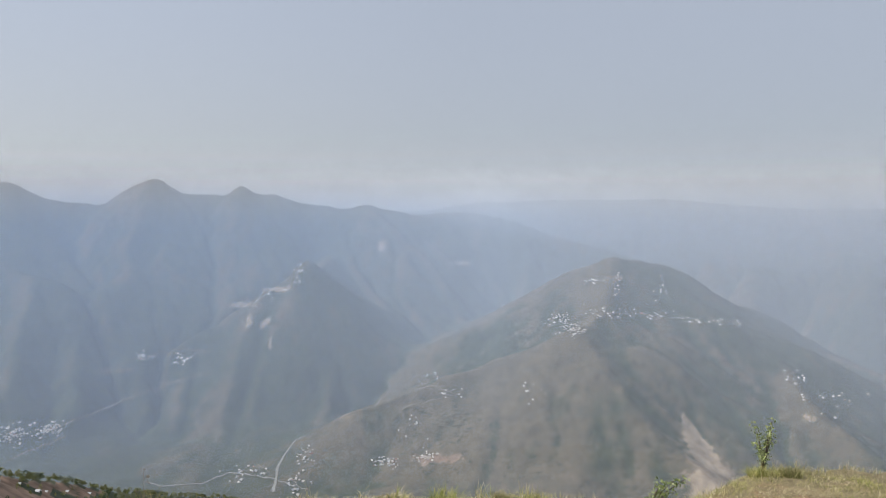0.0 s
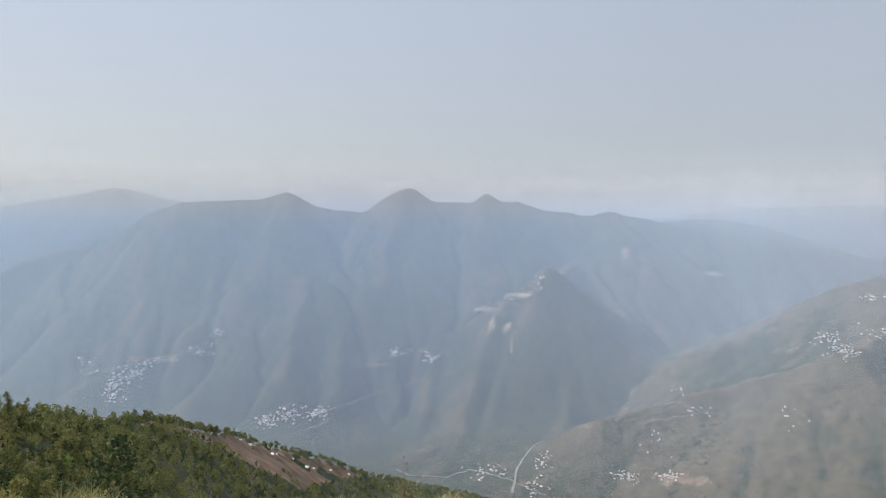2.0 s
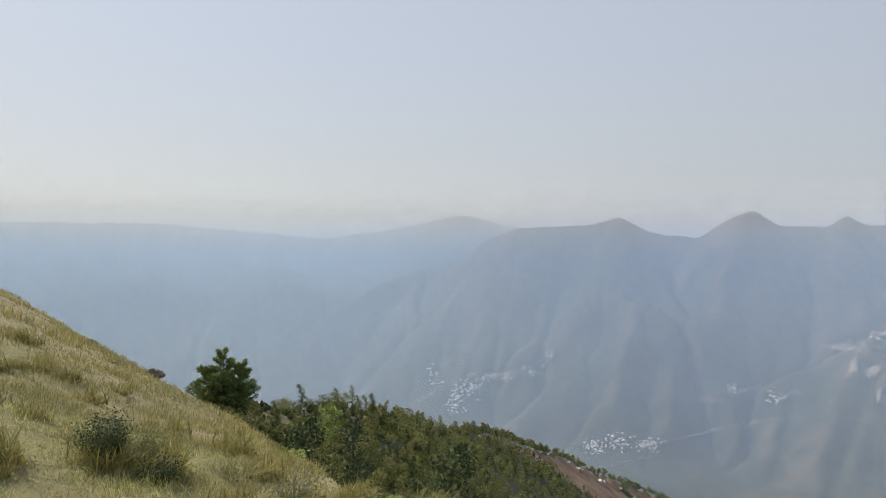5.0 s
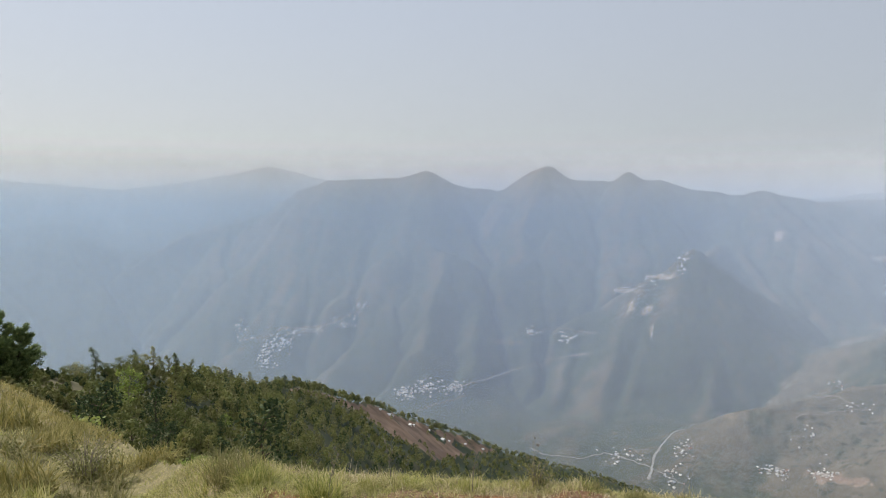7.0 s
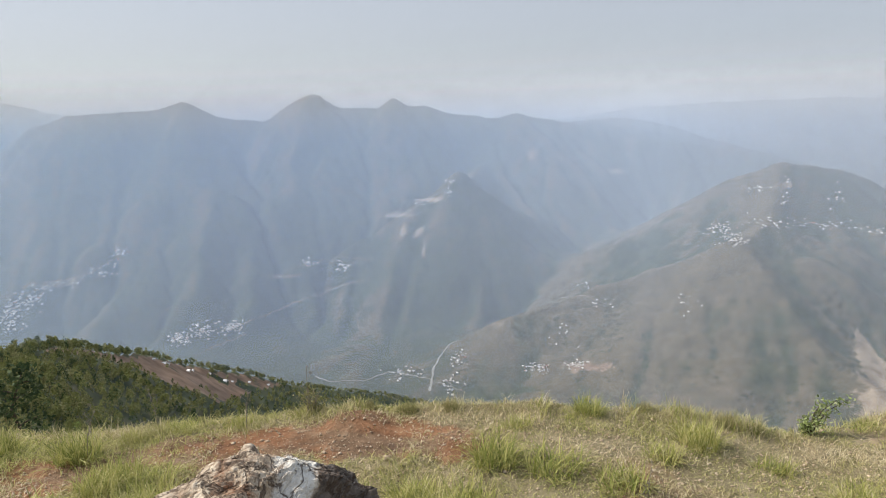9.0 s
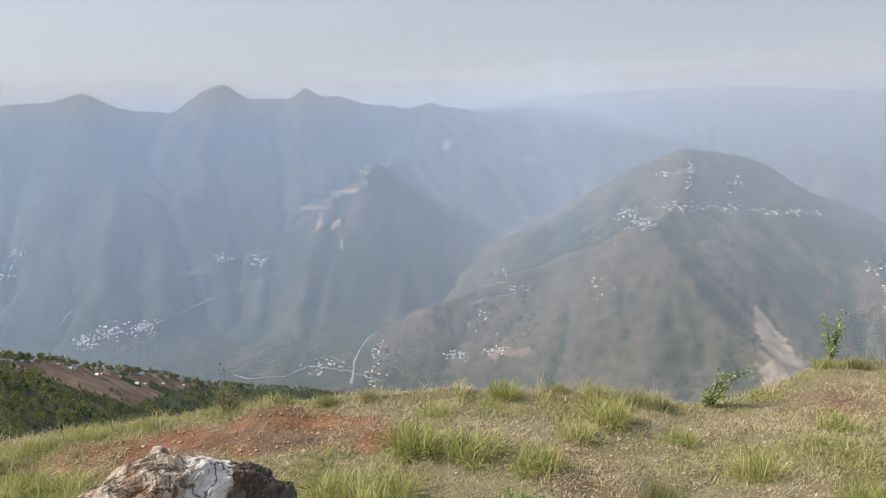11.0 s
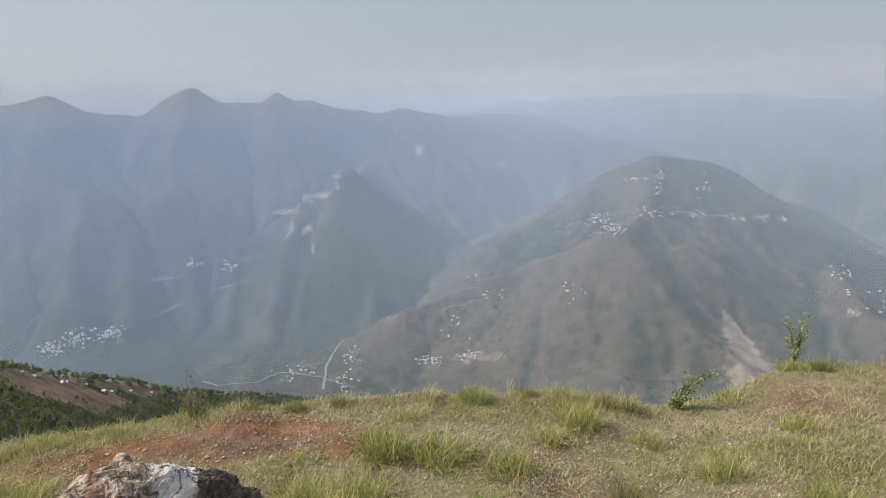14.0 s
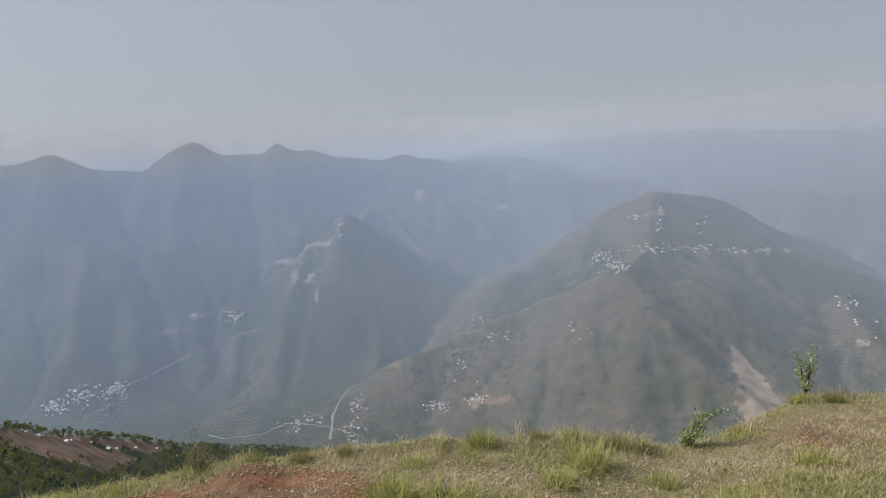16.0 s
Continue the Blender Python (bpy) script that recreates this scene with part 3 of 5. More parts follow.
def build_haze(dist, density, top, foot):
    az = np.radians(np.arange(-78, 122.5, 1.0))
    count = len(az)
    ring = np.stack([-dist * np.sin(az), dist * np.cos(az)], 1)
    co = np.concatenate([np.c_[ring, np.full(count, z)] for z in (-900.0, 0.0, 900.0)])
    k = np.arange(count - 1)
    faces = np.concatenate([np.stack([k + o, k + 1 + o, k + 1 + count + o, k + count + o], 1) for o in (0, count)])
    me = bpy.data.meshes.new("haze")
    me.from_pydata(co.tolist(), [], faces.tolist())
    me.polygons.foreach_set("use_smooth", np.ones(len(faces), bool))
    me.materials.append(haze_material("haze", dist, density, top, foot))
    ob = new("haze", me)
    ob.visible_shadow = False  # added haze sheets cast no shadow on each other or the land
    return tagged(ob, "see-through sheet painted as thin pale blue valley haze", "haze", kind="structure")


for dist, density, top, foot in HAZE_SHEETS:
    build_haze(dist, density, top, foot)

# ---- tools for things ----


def mesh_of(name, verts, faces, mat=None, shade=False):
    me = bpy.data.meshes.new(name)
    me.from_pydata([tuple(v) for v in verts], [], [tuple(f) for f in faces])
    if shade:
        me.polygons.foreach_set("use_smooth", np.ones(len(me.polygons), bool))
    if mat:
        me.materials.append(mat)
    return me


def part(name, me, parent, label="", m=None):
    """One mesh as a part under a thing."""
    ob = new(name, me)
    ob.parent = parent
    if m is not None:
        ob.matrix_basis = m
    return tagged(ob, label)


def height(x, y):
    return float(land(np.array([x]), np.array([y]))[0] + land_small(np.array([x]), np.array([y]))[0])


def at(bearing, dist, lift=0.0):
    x, y, _ = spot(bearing, dist)
    return Vector((x, y, height(x, y) + lift))


def sight(bearings, dips):
    """Where lines of sight from the hilltop, by bearing and dip, meet the land."""
    a, d = np.asarray(bearings, float), np.tan(np.radians(np.asarray(dips, float)))
    far = SURVEY["rad"] > 1200
    r, z = SURVEY["rad"][far], SURVEY["z"][far]
    k = np.clip(np.round((a + 52) / 0.125), 0, 1183).astype(int)
    hit = z[:, k] > 1.65 + r[:, None] * d[None]
    j = np.where(hit.any(0), hit.argmax(0), -1)
    a = SURVEY["az"][k]
    return np.stack([-r[j] * np.sin(np.radians(a)), r[j] * np.cos(np.radians(a)), z[j, k]], 1)


# ---- materials of plants, stone and houses ----


def leaf_material(name, stops, rough=0.75, through=0.3, own=0.2):
    m, n, l, b = material(name, rough)
    geo = n.new("ShaderNodeNewGeometry")
    info = n.new("ShaderNodeObjectInfo")
    v = calc(n, l, "ADD", calc(n, l, "MULTIPLY", geo.outputs["Random Per Island"], 1.0 - own), calc(n, l, "MULTIPLY", info.outputs["Random"], own))
    col = ramp(n, l, v, stops)
    l.new(col, b.inputs["Base Color"])
    t, both = n.new("ShaderNodeBsdfTranslucent"), n.new("ShaderNodeMixShader")
    l.new(col, t.inputs["Color"])
    both.inputs[0].default_value = through
    l.new(b.outputs[0], both.inputs[1])
    l.new(t.outputs[0], both.inputs[2])
    l.new(both.outputs[0], n["Material Output"].inputs["Surface"])
    return m


GRASS = leaf_material("grass_blades", [(0.0, (0.10, 0.14, 0.03)), (0.35, (0.30, 0.32, 0.08)), (0.7, (0.52, 0.48, 0.175)), (1.0, (0.74, 0.67, 0.38))])
TURF = leaf_material("short_turf", [(0.0, (0.22, 0.18, 0.095)), (0.35, (0.46, 0.38, 0.215)), (0.65, (0.66, 0.56, 0.36)), (1.0, (0.82, 0.73, 0.54))])
GREEN_TURF = leaf_material("green_turf", [(0.0, (0.14, 0.14, 0.05)), (0.4, (0.32, 0.30, 0.125)), (0.75, (0.50, 0.45, 0.22)), (1.0, (0.68, 0.60, 0.36))])
STRAW = leaf_material("dry_grass", [(0.0, (0.10, 0.12, 0.032)), (0.4, (0.225, 0.215, 0.078)), (1.0, (0.46, 0.39, 0.20))])
SPUR = leaf_material("spur_grass", [(0.0, (0.12, 0.125, 0.032)), (0.45, (0.28, 0.25, 0.075)), (1.0, (0.46, 0.38, 0.155))])
NEEDLE = leaf_material("dark_needles", [(0.0, (0.05, 0.085, 0.03)), (0.5, (0.15, 0.205, 0.072)), (1.0, (0.30, 0.35, 0.14))], 0.7, 0.3)
WOOD_LEAF = leaf_material("hillside_leaves", [(0.0, (0.075, 0.092, 0.03)), (0.45, (0.165, 0.185, 0.06)), (0.8, (0.295, 0.285, 0.10)), (1.0, (0.42, 0.36, 0.155))], 0.8, 0.25, 0.6)
OLIVE_LEAF = leaf_material("olive_leaves", [(0.0, (0.11, 0.12, 0.045)), (0.5, (0.20, 0.205, 0.08)), (1.0, (0.33, 0.30, 0.14))], 0.8, 0.25)
DARK_LEAF = leaf_material("dark_leaves", [(0.0, (0.025, 0.045, 0.02)), (0.5, (0.055, 0.085, 0.034)), (1.0, (0.11, 0.14, 0.055))], 0.8, 0.2)
BRIGHT_LEAF = leaf_material("fresh_leaves", [(0.0, (0.12, 0.18, 0.03)), (0.5, (0.24, 0.31, 0.07)), (1.0, (0.40, 0.42, 0.13))], 0.45, 0.35)
SHRUB_LEAF = leaf_material("shrub_leaves", [(0.0, (0.14, 0.19, 0.06)), (0.5, (0.30, 0.36, 0.13)), (1.0, (0.55, 0.56, 0.32))], 0.4, 0.3)


def plain(name, lo, hi, scale, rough=0.85, relief=0.0):
    m, n, l, b = material(name, rough)
    tex = n.new("ShaderNodeTexCoord").outputs["Object"]
    f = noise_node(n, l, scale, 6, 0.65, tex)
    l.new(ramp(n, l, f, [(0.32, lo), (0.7, hi)]), b.inputs["Base Color"])
    if relief:
        bump(n, l, b, f, 0.7, relief)
    return m


BARK = plain("bark", (0.05, 0.04, 0.03), (0.14, 0.11, 0.08), 9, 0.9, 0.03)
PALE_BARK = plain("pale_bark", (0.16, 0.14, 0.11), (0.32, 0.28, 0.22), 9, 0.9, 0.02)
PEBBLE = plain("pebbles", (0.36, 0.25, 0.16), (0.68, 0.56, 0.42), 9, 0.8, 0.01)
WALL = leaf_material("whitewash", [(0.0, (0.25, 0.22, 0.19)), (0.35, (0.5, 0.46, 0.41)), (0.7, (0.72, 0.69, 0.64)), (1.0, (0.84, 0.82, 0.79))], 0.8, 0.0, 0.5)
TIN = plain("tin_roof", (0.36, 0.37, 0.39), (0.66, 0.67, 0.69), 0.3, 0.5)
RED_ROOF = plain("rust_roof", (0.30, 0.14, 0.10), (0.45, 0.26, 0.2), 0.3, 0.7)
GRAVEL = plain("river_gravel", (0.16, 0.15, 0.13), (0.36, 0.34, 0.31), 0.08, 0.9)
TRACK = plain("dirt_road", (0.12, 0.105, 0.08), (0.34, 0.30, 0.24), 0.03, 0.95)
WATER, wnod, wlin, wb = material("river_water", 0.4)
wb.inputs["Base Color"].default_value = (0.24, 0.26, 0.24, 1)
PLANK = plain("plank", (0.10, 0.08, 0.06), (0.2, 0.16, 0.12), 5, 0.9)


def rock_material():
    m, n, l, b = material("veined_rock", 0.8)
    tex = n.new("ShaderNodeTexCoord").outputs["Object"]
    xyz = n.new("ShaderNodeSeparateXYZ")
    l.new(tex, xyz.inputs[0])
    warp = noise_node(n, l, 3.0, 6, 0.65, tex)
    grain = noise_node(n, l, 22.0, 6, 0.75, tex)
    spots = noise_node(n, l, 7.0, 5, 0.7, tex)
    body = ramp(n, l, grain, [(0.3, (0.13, 0.095, 0.065)), (0.48, (0.44, 0.345, 0.25)), (0.64, (0.72, 0.62, 0.49))])
    rust = ramp(n, l, grain, [(0.3, (0.10, 0.045, 0.025)), (0.7, (0.34, 0.17, 0.09))])
    body = mix(n, l, step(n, l, spots, 0.5, 0.68), body, rust)
    dark = ramp(n, l, grain, [(0.3, (0.04, 0.033, 0.028)), (0.7, (0.22, 0.18, 0.15))])
    white = ramp(n, l, grain, [(0.25, (0.42, 0.38, 0.33)), (0.6, (0.78, 0.75, 0.69))])
    u = calc(n, l, "ADD", xyz.outputs["X"], calc(n, l, "MULTIPLY", calc(n, l, "SUBTRACT", warp, 0.5), 0.55))
    u = calc(n, l, "ADD", u, calc(n, l, "MULTIPLY", xyz.outputs["Z"], -0.8))
    col = mix(n, l, step(n, l, u, 0.01, 0.05), body, dark)
    band = calc(n, l, "MULTIPLY", step(n, l, u, -0.17, -0.12), calc(n, l, "SUBTRACT", 1.0, step(n, l, u, 0.0, 0.03)))
    col = mix(n, l, calc(n, l, "MULTIPLY", band, step(n, l, grain, 0.33, 0.45)), col, white)
    lichen = step(n, l, noise_node(n, l, 4.5, 5, 0.7, tex), 0.6, 0.68)
    col = mix(n, l, calc(n, l, "MULTIPLY", lichen, 0.7), col, (0.58, 0.52, 0.42))
    bent = n.new("ShaderNodeVectorMath")
    bent.operation = "MULTIPLY_ADD"
    blur = n.new("ShaderNodeTexNoise")
    blur.inputs["Scale"].default_value = 5.0
    l.new(tex, blur.inputs["Vector"])
    l.new(blur.outputs["Color"], bent.inputs[0])
    bent.inputs[1].default_value = (0.22, 0.22, 0.22)
    l.new(tex, bent.inputs[2])
    crack = n.new("ShaderNodeTexVoronoi")
    crack.feature = "DISTANCE_TO_EDGE"
    crack.inputs["Scale"].default_value = 13
    l.new(bent.outputs[0], crack.inputs["Vector"])
    vein = calc(n, l, "ABSOLUTE", calc(n, l, "SUBTRACT", noise_node(n, l, 8.0, 5, 0.62, bent.outputs[0]), 0.5))
    seam = calc(n, l, "MULTIPLY", calc(n, l, "SUBTRACT", 1.0, step(n, l, vein, 0.004, 0.035)), 0.8)
    col = mix(n, l, seam, col, (0.09, 0.06, 0.042))
    l.new(col, b.inputs["Base Color"])
    h = calc(n, l, "ADD", calc(n, l, "SUBTRACT", calc(n, l, "MULTIPLY", grain, 0.7), calc(n, l, "MULTIPLY", seam, 0.5)), calc(n, l, "MULTIPLY", step(n, l, crack.outputs["Distance"], 0.0, 0.05), 0.12))
    bump(n, l, b, h, 0.9, 0.022)
    return m


ROCK = rock_material()

# ---- the valley: river, roads, houses ----
LINES = []


def line(kind, width, *pts):
    LINES.append((kind, width, pts))


line("river", 5.4, (13.3, -20.9), (13.0, -19.6), (12.9, -19.0), (12.3, -18.1), (11.5, -17.25), (10.8, -17.0))
line("river", 3.4, (22.5, -19.2), (21.4, -19.6), (18.4, -19.8), (16.6, -19.2), (15.0, -19.5), (13.5, -19.9), (10.8, -20.9))
line("road", 2.2, (18.8, -15.9), (18.9, -14.8), (17.9, -13.9), (17.5, -13.5))
line("road", 3.78, (31.5, -16.7), (30.6, -16.4), (28.8, -15.9), (27.6, -15.5))
line("road", 3.36, (29.0, -15.0), (26.3, -14.4), (23.8, -13.5), (21.6, -12.9), (19.5, -12.3), (17.8, -12.0))
line("road", 3.36, (2.7, -13.8), (0.9, -13.6), (-1.2, -14.3))
line("road", 2.94, (-1.2, -14.3), (0.4, -14.7), (1.8, -15.0), (3.2, -15.4))
line("road", 3.78, (33.9, -13.9), (33.4, -13.3), (32.8, -12.9))
line("road", 4.2, (45, -11.0), (42.5, -10.8), (40, -10.5), (38.0, -10.0), (36.8, -9.3), (35.5, -8.4))
line("road", 2.94, (-8.5, -8.1), (-10.8, -7.8), (-12.6, -7.9), (-15, -7.7), (-17.3, -8.2), (-19, -8.3), (-21.8, -8.0), (-24, -8.5))
line("road", 2.52, (11.0, -4.6), (12.4, -5.7), (14.0, -6.4), (15.8, -7.2), (17.1, -8.3))
line("road", 2.52, (17.5, -10.5), (20.2, -10.2), (22.3, -10.6), (25.6, -11.3))
line("road", 2.94, (15.5, -19.2), (14.8, -18.6), (13.6, -19.4))

TOWNS = []


def town(count, size, *spread):
    """Houses round places of the valley: (bearing, dip, half widths)."""
    TOWNS.append((count, size, spread))


town(109, 4.4, (30.7, -15.0, 0.75, 0.28), (32.4, -15.3, 0.7, 0.2), (28.6, -15.0, 0.7, 0.2))
town(67, 5.4, (43.2, -12.1, 0.5, 0.5), (42.0, -11.3, 0.7, 0.25))
town(44, 4.8, (40.0, -10.6, 1.8, 0.12), (37.4, -9.8, 0.8, 0.3), (35.9, -8.6, 0.5, 0.15), (45.0, -10.4, 0.5, 0.4))
town(26, 4.4, (19.8, -10.95, 0.6, 0.15), (22.3, -10.5, 0.6, 0.08))
town(22, 4.0, (11.2, -4.7, 0.2, 0.5), (14.0, -6.5, 1.6, 0.3))
town(55, 3.4, (-10.4, -9.2, 0.6, 0.22), (-9.7, -8.8, 0.6, 0.35))
town(63, 3.7, (-12.5, -7.9, 1.6, 0.22), (-16, -7.9, 2.0, 0.15), (-20.8, -8.05, 1.8, 0.1), (-8.8, -8.3, 0.8, 0.2))
town(26, 4.0, (-13.4, -5.6, 0.4, 0.8), (-11.5, -5.4, 0.7, 0.2), (-16.5, -5.9, 0.6, 0.4))
town(52, 3.4, (1.3, -18.9, 0.8, 0.2), (4.4, -19.2, 0.9, 0.15))
town(44, 4.0, (15.6, -19.4, 1.4, 0.25), (11.6, -20.4, 0.9, 0.35), (10.8, -18.3, 0.5, 0.3))
town(22, 3.4, (0.5, -12.7, 0.9, 0.12), (-0.4, -14.2, 0.9, 0.25), (-7.2, -14.2, 0.9, 0.5), (2.0, -16.5, 1.2, 0.5))
town(18, 4.0, (-28.5, -12.9, 1.6, 0.5), (-26, -11.8, 0.8, 0.3))


def house_mesh(name, w, d, h):
    """Walls and a gabled roof of a small house, one mesh each."""
    x, y = w / 2, d / 2
    walls = mesh_of(name + "_walls", [(-x, -y, -3), (x, -y, -3), (x, y, -3), (-x, y, -3), (-x, -y, h), (x, -y, h), (x, y, h), (-x, y, h), (-x, 0, h * 1.3), (x, 0, h * 1.3)],
                    [(0, 1, 5, 4), (2, 3, 7, 6), (1, 2, 6, 9, 5), (3, 0, 4, 8, 7)], WALL)
    e, q = 0.5, h * 1.3 + 0.25
    roof = [(-x - e, -y - e, h - 0.25), (x + e, -y - e, h - 0.25), (x + e, 0, q), (-x - e, 0, q), (-x - e, y + e, h - 0.25), (x + e, y + e, h - 0.25)]
    roof += [(a, b, c - 0.25) for a, b, c in roof]
    faces = [(0, 1, 2, 3), (3, 2, 5, 4), (7, 6, 9, 8), (8, 9, 10, 11), (0, 6, 7, 1), (4, 5, 11, 10), (0, 3, 9, 6), (3, 4, 10, 9), (1, 7, 8, 2), (2, 8, 11, 5)]
    return walls, mesh_of(name + "_roof", roof, faces, TIN), mesh_of(name + "_roof", roof, faces, RED_ROOF)


def build_valley():
    rng = np.random.RandomState(11)
    sights, runs = [], []
    for kind, width, pts in LINES:
        p = np.array(pts)
        s = np.r_[0, np.cumsum(np.hypot(*np.diff(p, axis=0).T))]
        k = np.linspace(0, s[-1], max(4, int(s[-1] / 0.14)))
        q = np.stack([np.interp(k, s, p[:, 0]), np.interp(k, s, p[:, 1])], 1)
        q[1:-1] += rng.normal(0, 0.035, (len(k) - 2, 2))
        runs.append((len(sights), len(sights) + len(k)))
        sights.extend(q.tolist())
    homes = []
    for n, (count, size, spread) in enumerate(TOWNS):
        for k in range(int(count * 1.9)):
            a, d, wa, wd = spread[k % len(spread)]
            homes.append((len(sights), size, n))
            sights.append((a + wa * np.clip(rng.normal(0, 0.6), -1.4, 1.4), d + 1.7 * wd * np.clip(rng.normal(0, 0.6), -1.4, 1.4)))
    sights = np.array(sights)
    place = sight(sights[:, 0], sights[:, 1])
    for (kind, width, pts), (lo, hi) in zip(LINES, runs):
        p = place[lo:hi]
        # keep to one slope: leave out jumps over a crest
        keep = [0]
        for k in range(1, len(p)):
            if np.hypot(*(p[k] - p[keep[-1]])[:2]) < 170:
                keep.append(k)
        p = p[keep]
        if len(p) < 3:
            continue
        for _ in range(2):
            p[1:-1, :2] = 0.5 * p[1:-1, :2] + 0.25 * (p[2:, :2] + p[:-2, :2])
        fine = np.linspace(0, len(p) - 1, (len(p) - 1) * 5 + 1)
        x, y = np.interp(fine, np.arange(len(p)), p[:, 0]), np.interp(fine, np.arange(len(p)), p[:, 1])
        t = np.stack([np.gradient(x), np.gradient(y)], 1)
        t /= np.linalg.norm(t, axis=1)[:, None] + 1e-6
        nx, ny = -t[:, 1], t[:, 0]
        half = width / 2 * (0.75 + 0.5 * lattice(fine / 4 + lo, fine * 0 + 3))
        half = half * (np.linspace(1.6, 0.8, len(fine)) if kind == "river" else 0.8)
        if kind == "river":
            bands = (("river", GRAVEL, -1.0, 1.0, 1.5), ("stream", WATER, -0.25, 0.3, 2.4))
        else:
            bands = (("road", TRACK, -1.0, 1.0, 2.0),)
        top = None
        for name, mat, u, v, lift in bands:
            verts = []
            for side in (u, (u + v) / 2, v):
                sx, sy = x + nx * half * side, y + ny * half * side
                verts.append(np.c_[sx, sy, draped(sx, sy) + lift])
            m = len(x)
            co = np.concatenate(verts)
            faces = [(b * m + k, b * m + k + 1, (b + 1) * m + k + 1, (b + 1) * m + k) for b in (0, 1) for k in range(m - 1)]
            me = mesh_of(name, co, faces, mat)
            if top is None:
                top = tagged(new(name, me), "pale gravel bed of a river in the valley" if kind == "river" else "pale dirt road winding across the slope", name, kind="structure")
            else:
                part("water", me, top, "grey-green water")
    kinds = [house_mesh("small_house", 1.0, 0.75, 0.55), house_mesh("long_house", 1.5, 0.7, 0.5), house_mesh("tall_house", 0.9, 0.8, 0.95)]
    rest_v, rest_f = [], []
    for serial, (key, size, n) in enumerate(homes):
        x, y, z = place[key]
        x, y = x + rng.normal(0, 5), y + rng.normal(0, 7)
        z = float(draped(np.array([x]), np.array([y]))[0])
        walls, tin, red = kinds[rng.randint(3)]
        s = 0.8 * size * rng.uniform(0.5, 1.4)
        m = pose(x, y, z + 0.3, 0, 0, rng.uniform(0, 180)) @ Matrix.Diagonal((s, s, s, 1))
        if serial % 4 != 0:
            for me in (walls, tin):
                o = len(rest_v)
                rest_v += [tuple(m @ v.co) for v in me.vertices]
                rest_f += [tuple(i + o for i in p.vertices) for p in me.polygons]
            continue
        house = new("house", walls)
        house.matrix_basis = m
        roofed = rng.rand() < 0.8
        part("roof", tin if roofed else red, house)
        tagged(house, "small whitewashed house with a pale tin roof on the mountainside" if roofed else "small whitewashed house with a rusty roof on the mountainside", "house", "houses of village " + "abcdefghijkl"[n])
    tagged(new("far_houses", mesh_of("far_houses", rest_v, rest_f, WALL)), "tiny pale houses scattered among the villages", "houses", kind="stuff")


build_valley()

# ---- plants ----


def blades(roots, length, lean, width, rng, curl=0.5, seg=2, low=0.2):
    """Grass blades as tapered, bent strips: vertices and faces."""
    n = len(roots)
    ang = rng.uniform(0, 2 * np.pi, n)
    side = np.stack([-np.sin(ang), np.cos(ang), np.zeros(n)], 1)
    out = np.stack([np.cos(ang), np.sin(ang), np.zeros(n)], 1)
    tilt = lean * rng.uniform(low, 1.0, n)
    L = length * rng.uniform(0.55, 1.1, n)
    w = width * rng.uniform(0.7, 1.2, n)
    rows = []
    for k in range(seg + 1):
        s = k / seg
        bend = tilt * (0.55 + curl * s)
        p = roots + out * (L * s * np.sin(bend))[:, None] + np.array([0, 0, 1.0]) * (L * s * np.cos(bend))[:, None]
        if k < seg:
            ww = (w * (1 - 0.55 * s) / 2)[:, None]
            rows += [p - side * ww, p + side * ww]
        else:
            rows.append(p)
    m = len(rows)
    co = np.stack(rows, 1).reshape(-1, 3)
    base = np.arange(n)[:, None] * m
    tri = []
    for k in range(seg - 1):
        a = 2 * k
        tri += [(a, a + 1, a + 3), (a, a + 3, a + 2)]
    tri.append((m - 3, m - 2, m - 1))
    faces = np.concatenate([base + np.array(t)[None] for t in tri])
    return co, faces


def tri_mesh(name, co, tris, mats, index=None):
    me = bpy.data.meshes.new(name)
    me.vertices.add(len(co))
    me.vertices.foreach_set("co", np.ascontiguousarray(co, dtype=np.float32).ravel())
    me.loops.add(tris.size)
    me.loops.foreach_set("vertex_index", np.ascontiguousarray(tris, dtype=np.int32).ravel())
    me.polygons.add(len(tris))
    me.polygons.foreach_set("loop_start", np.arange(0, tris.size, 3, dtype=np.int32))
    for m in mats:
        me.materials.append(m)
    if index is not None:
        me.polygons.foreach_set("material_index", np.ascontiguousarray(index, dtype=np.int32))
    me.update(calc_edges=True)
    return me


def leaves(centres, size, rng, narrow=0.55):
    """Pointed leaves (two triangles each) at the centres, turned at random."""
    n = len(centres)
    a = rng.normal(size=(n, 3))
    a /= np.linalg.norm(a, axis=1)[:, None]
    b = np.cross(a, rng.normal(size=(n, 3)))
    b /= np.linalg.norm(b, axis=1)[:, None]
    s = (size * rng.uniform(0.6, 1.3, n))[:, None]
    co = np.stack([centres - a * s, centres + b * s * narrow, centres + a * s, centres - b * s * narrow], 1).reshape(-1, 3)
    base = np.arange(n)[:, None] * 4
    return co, np.concatenate([base + np.array([[0, 1, 2]]), base + np.array([[0, 2, 3]])])


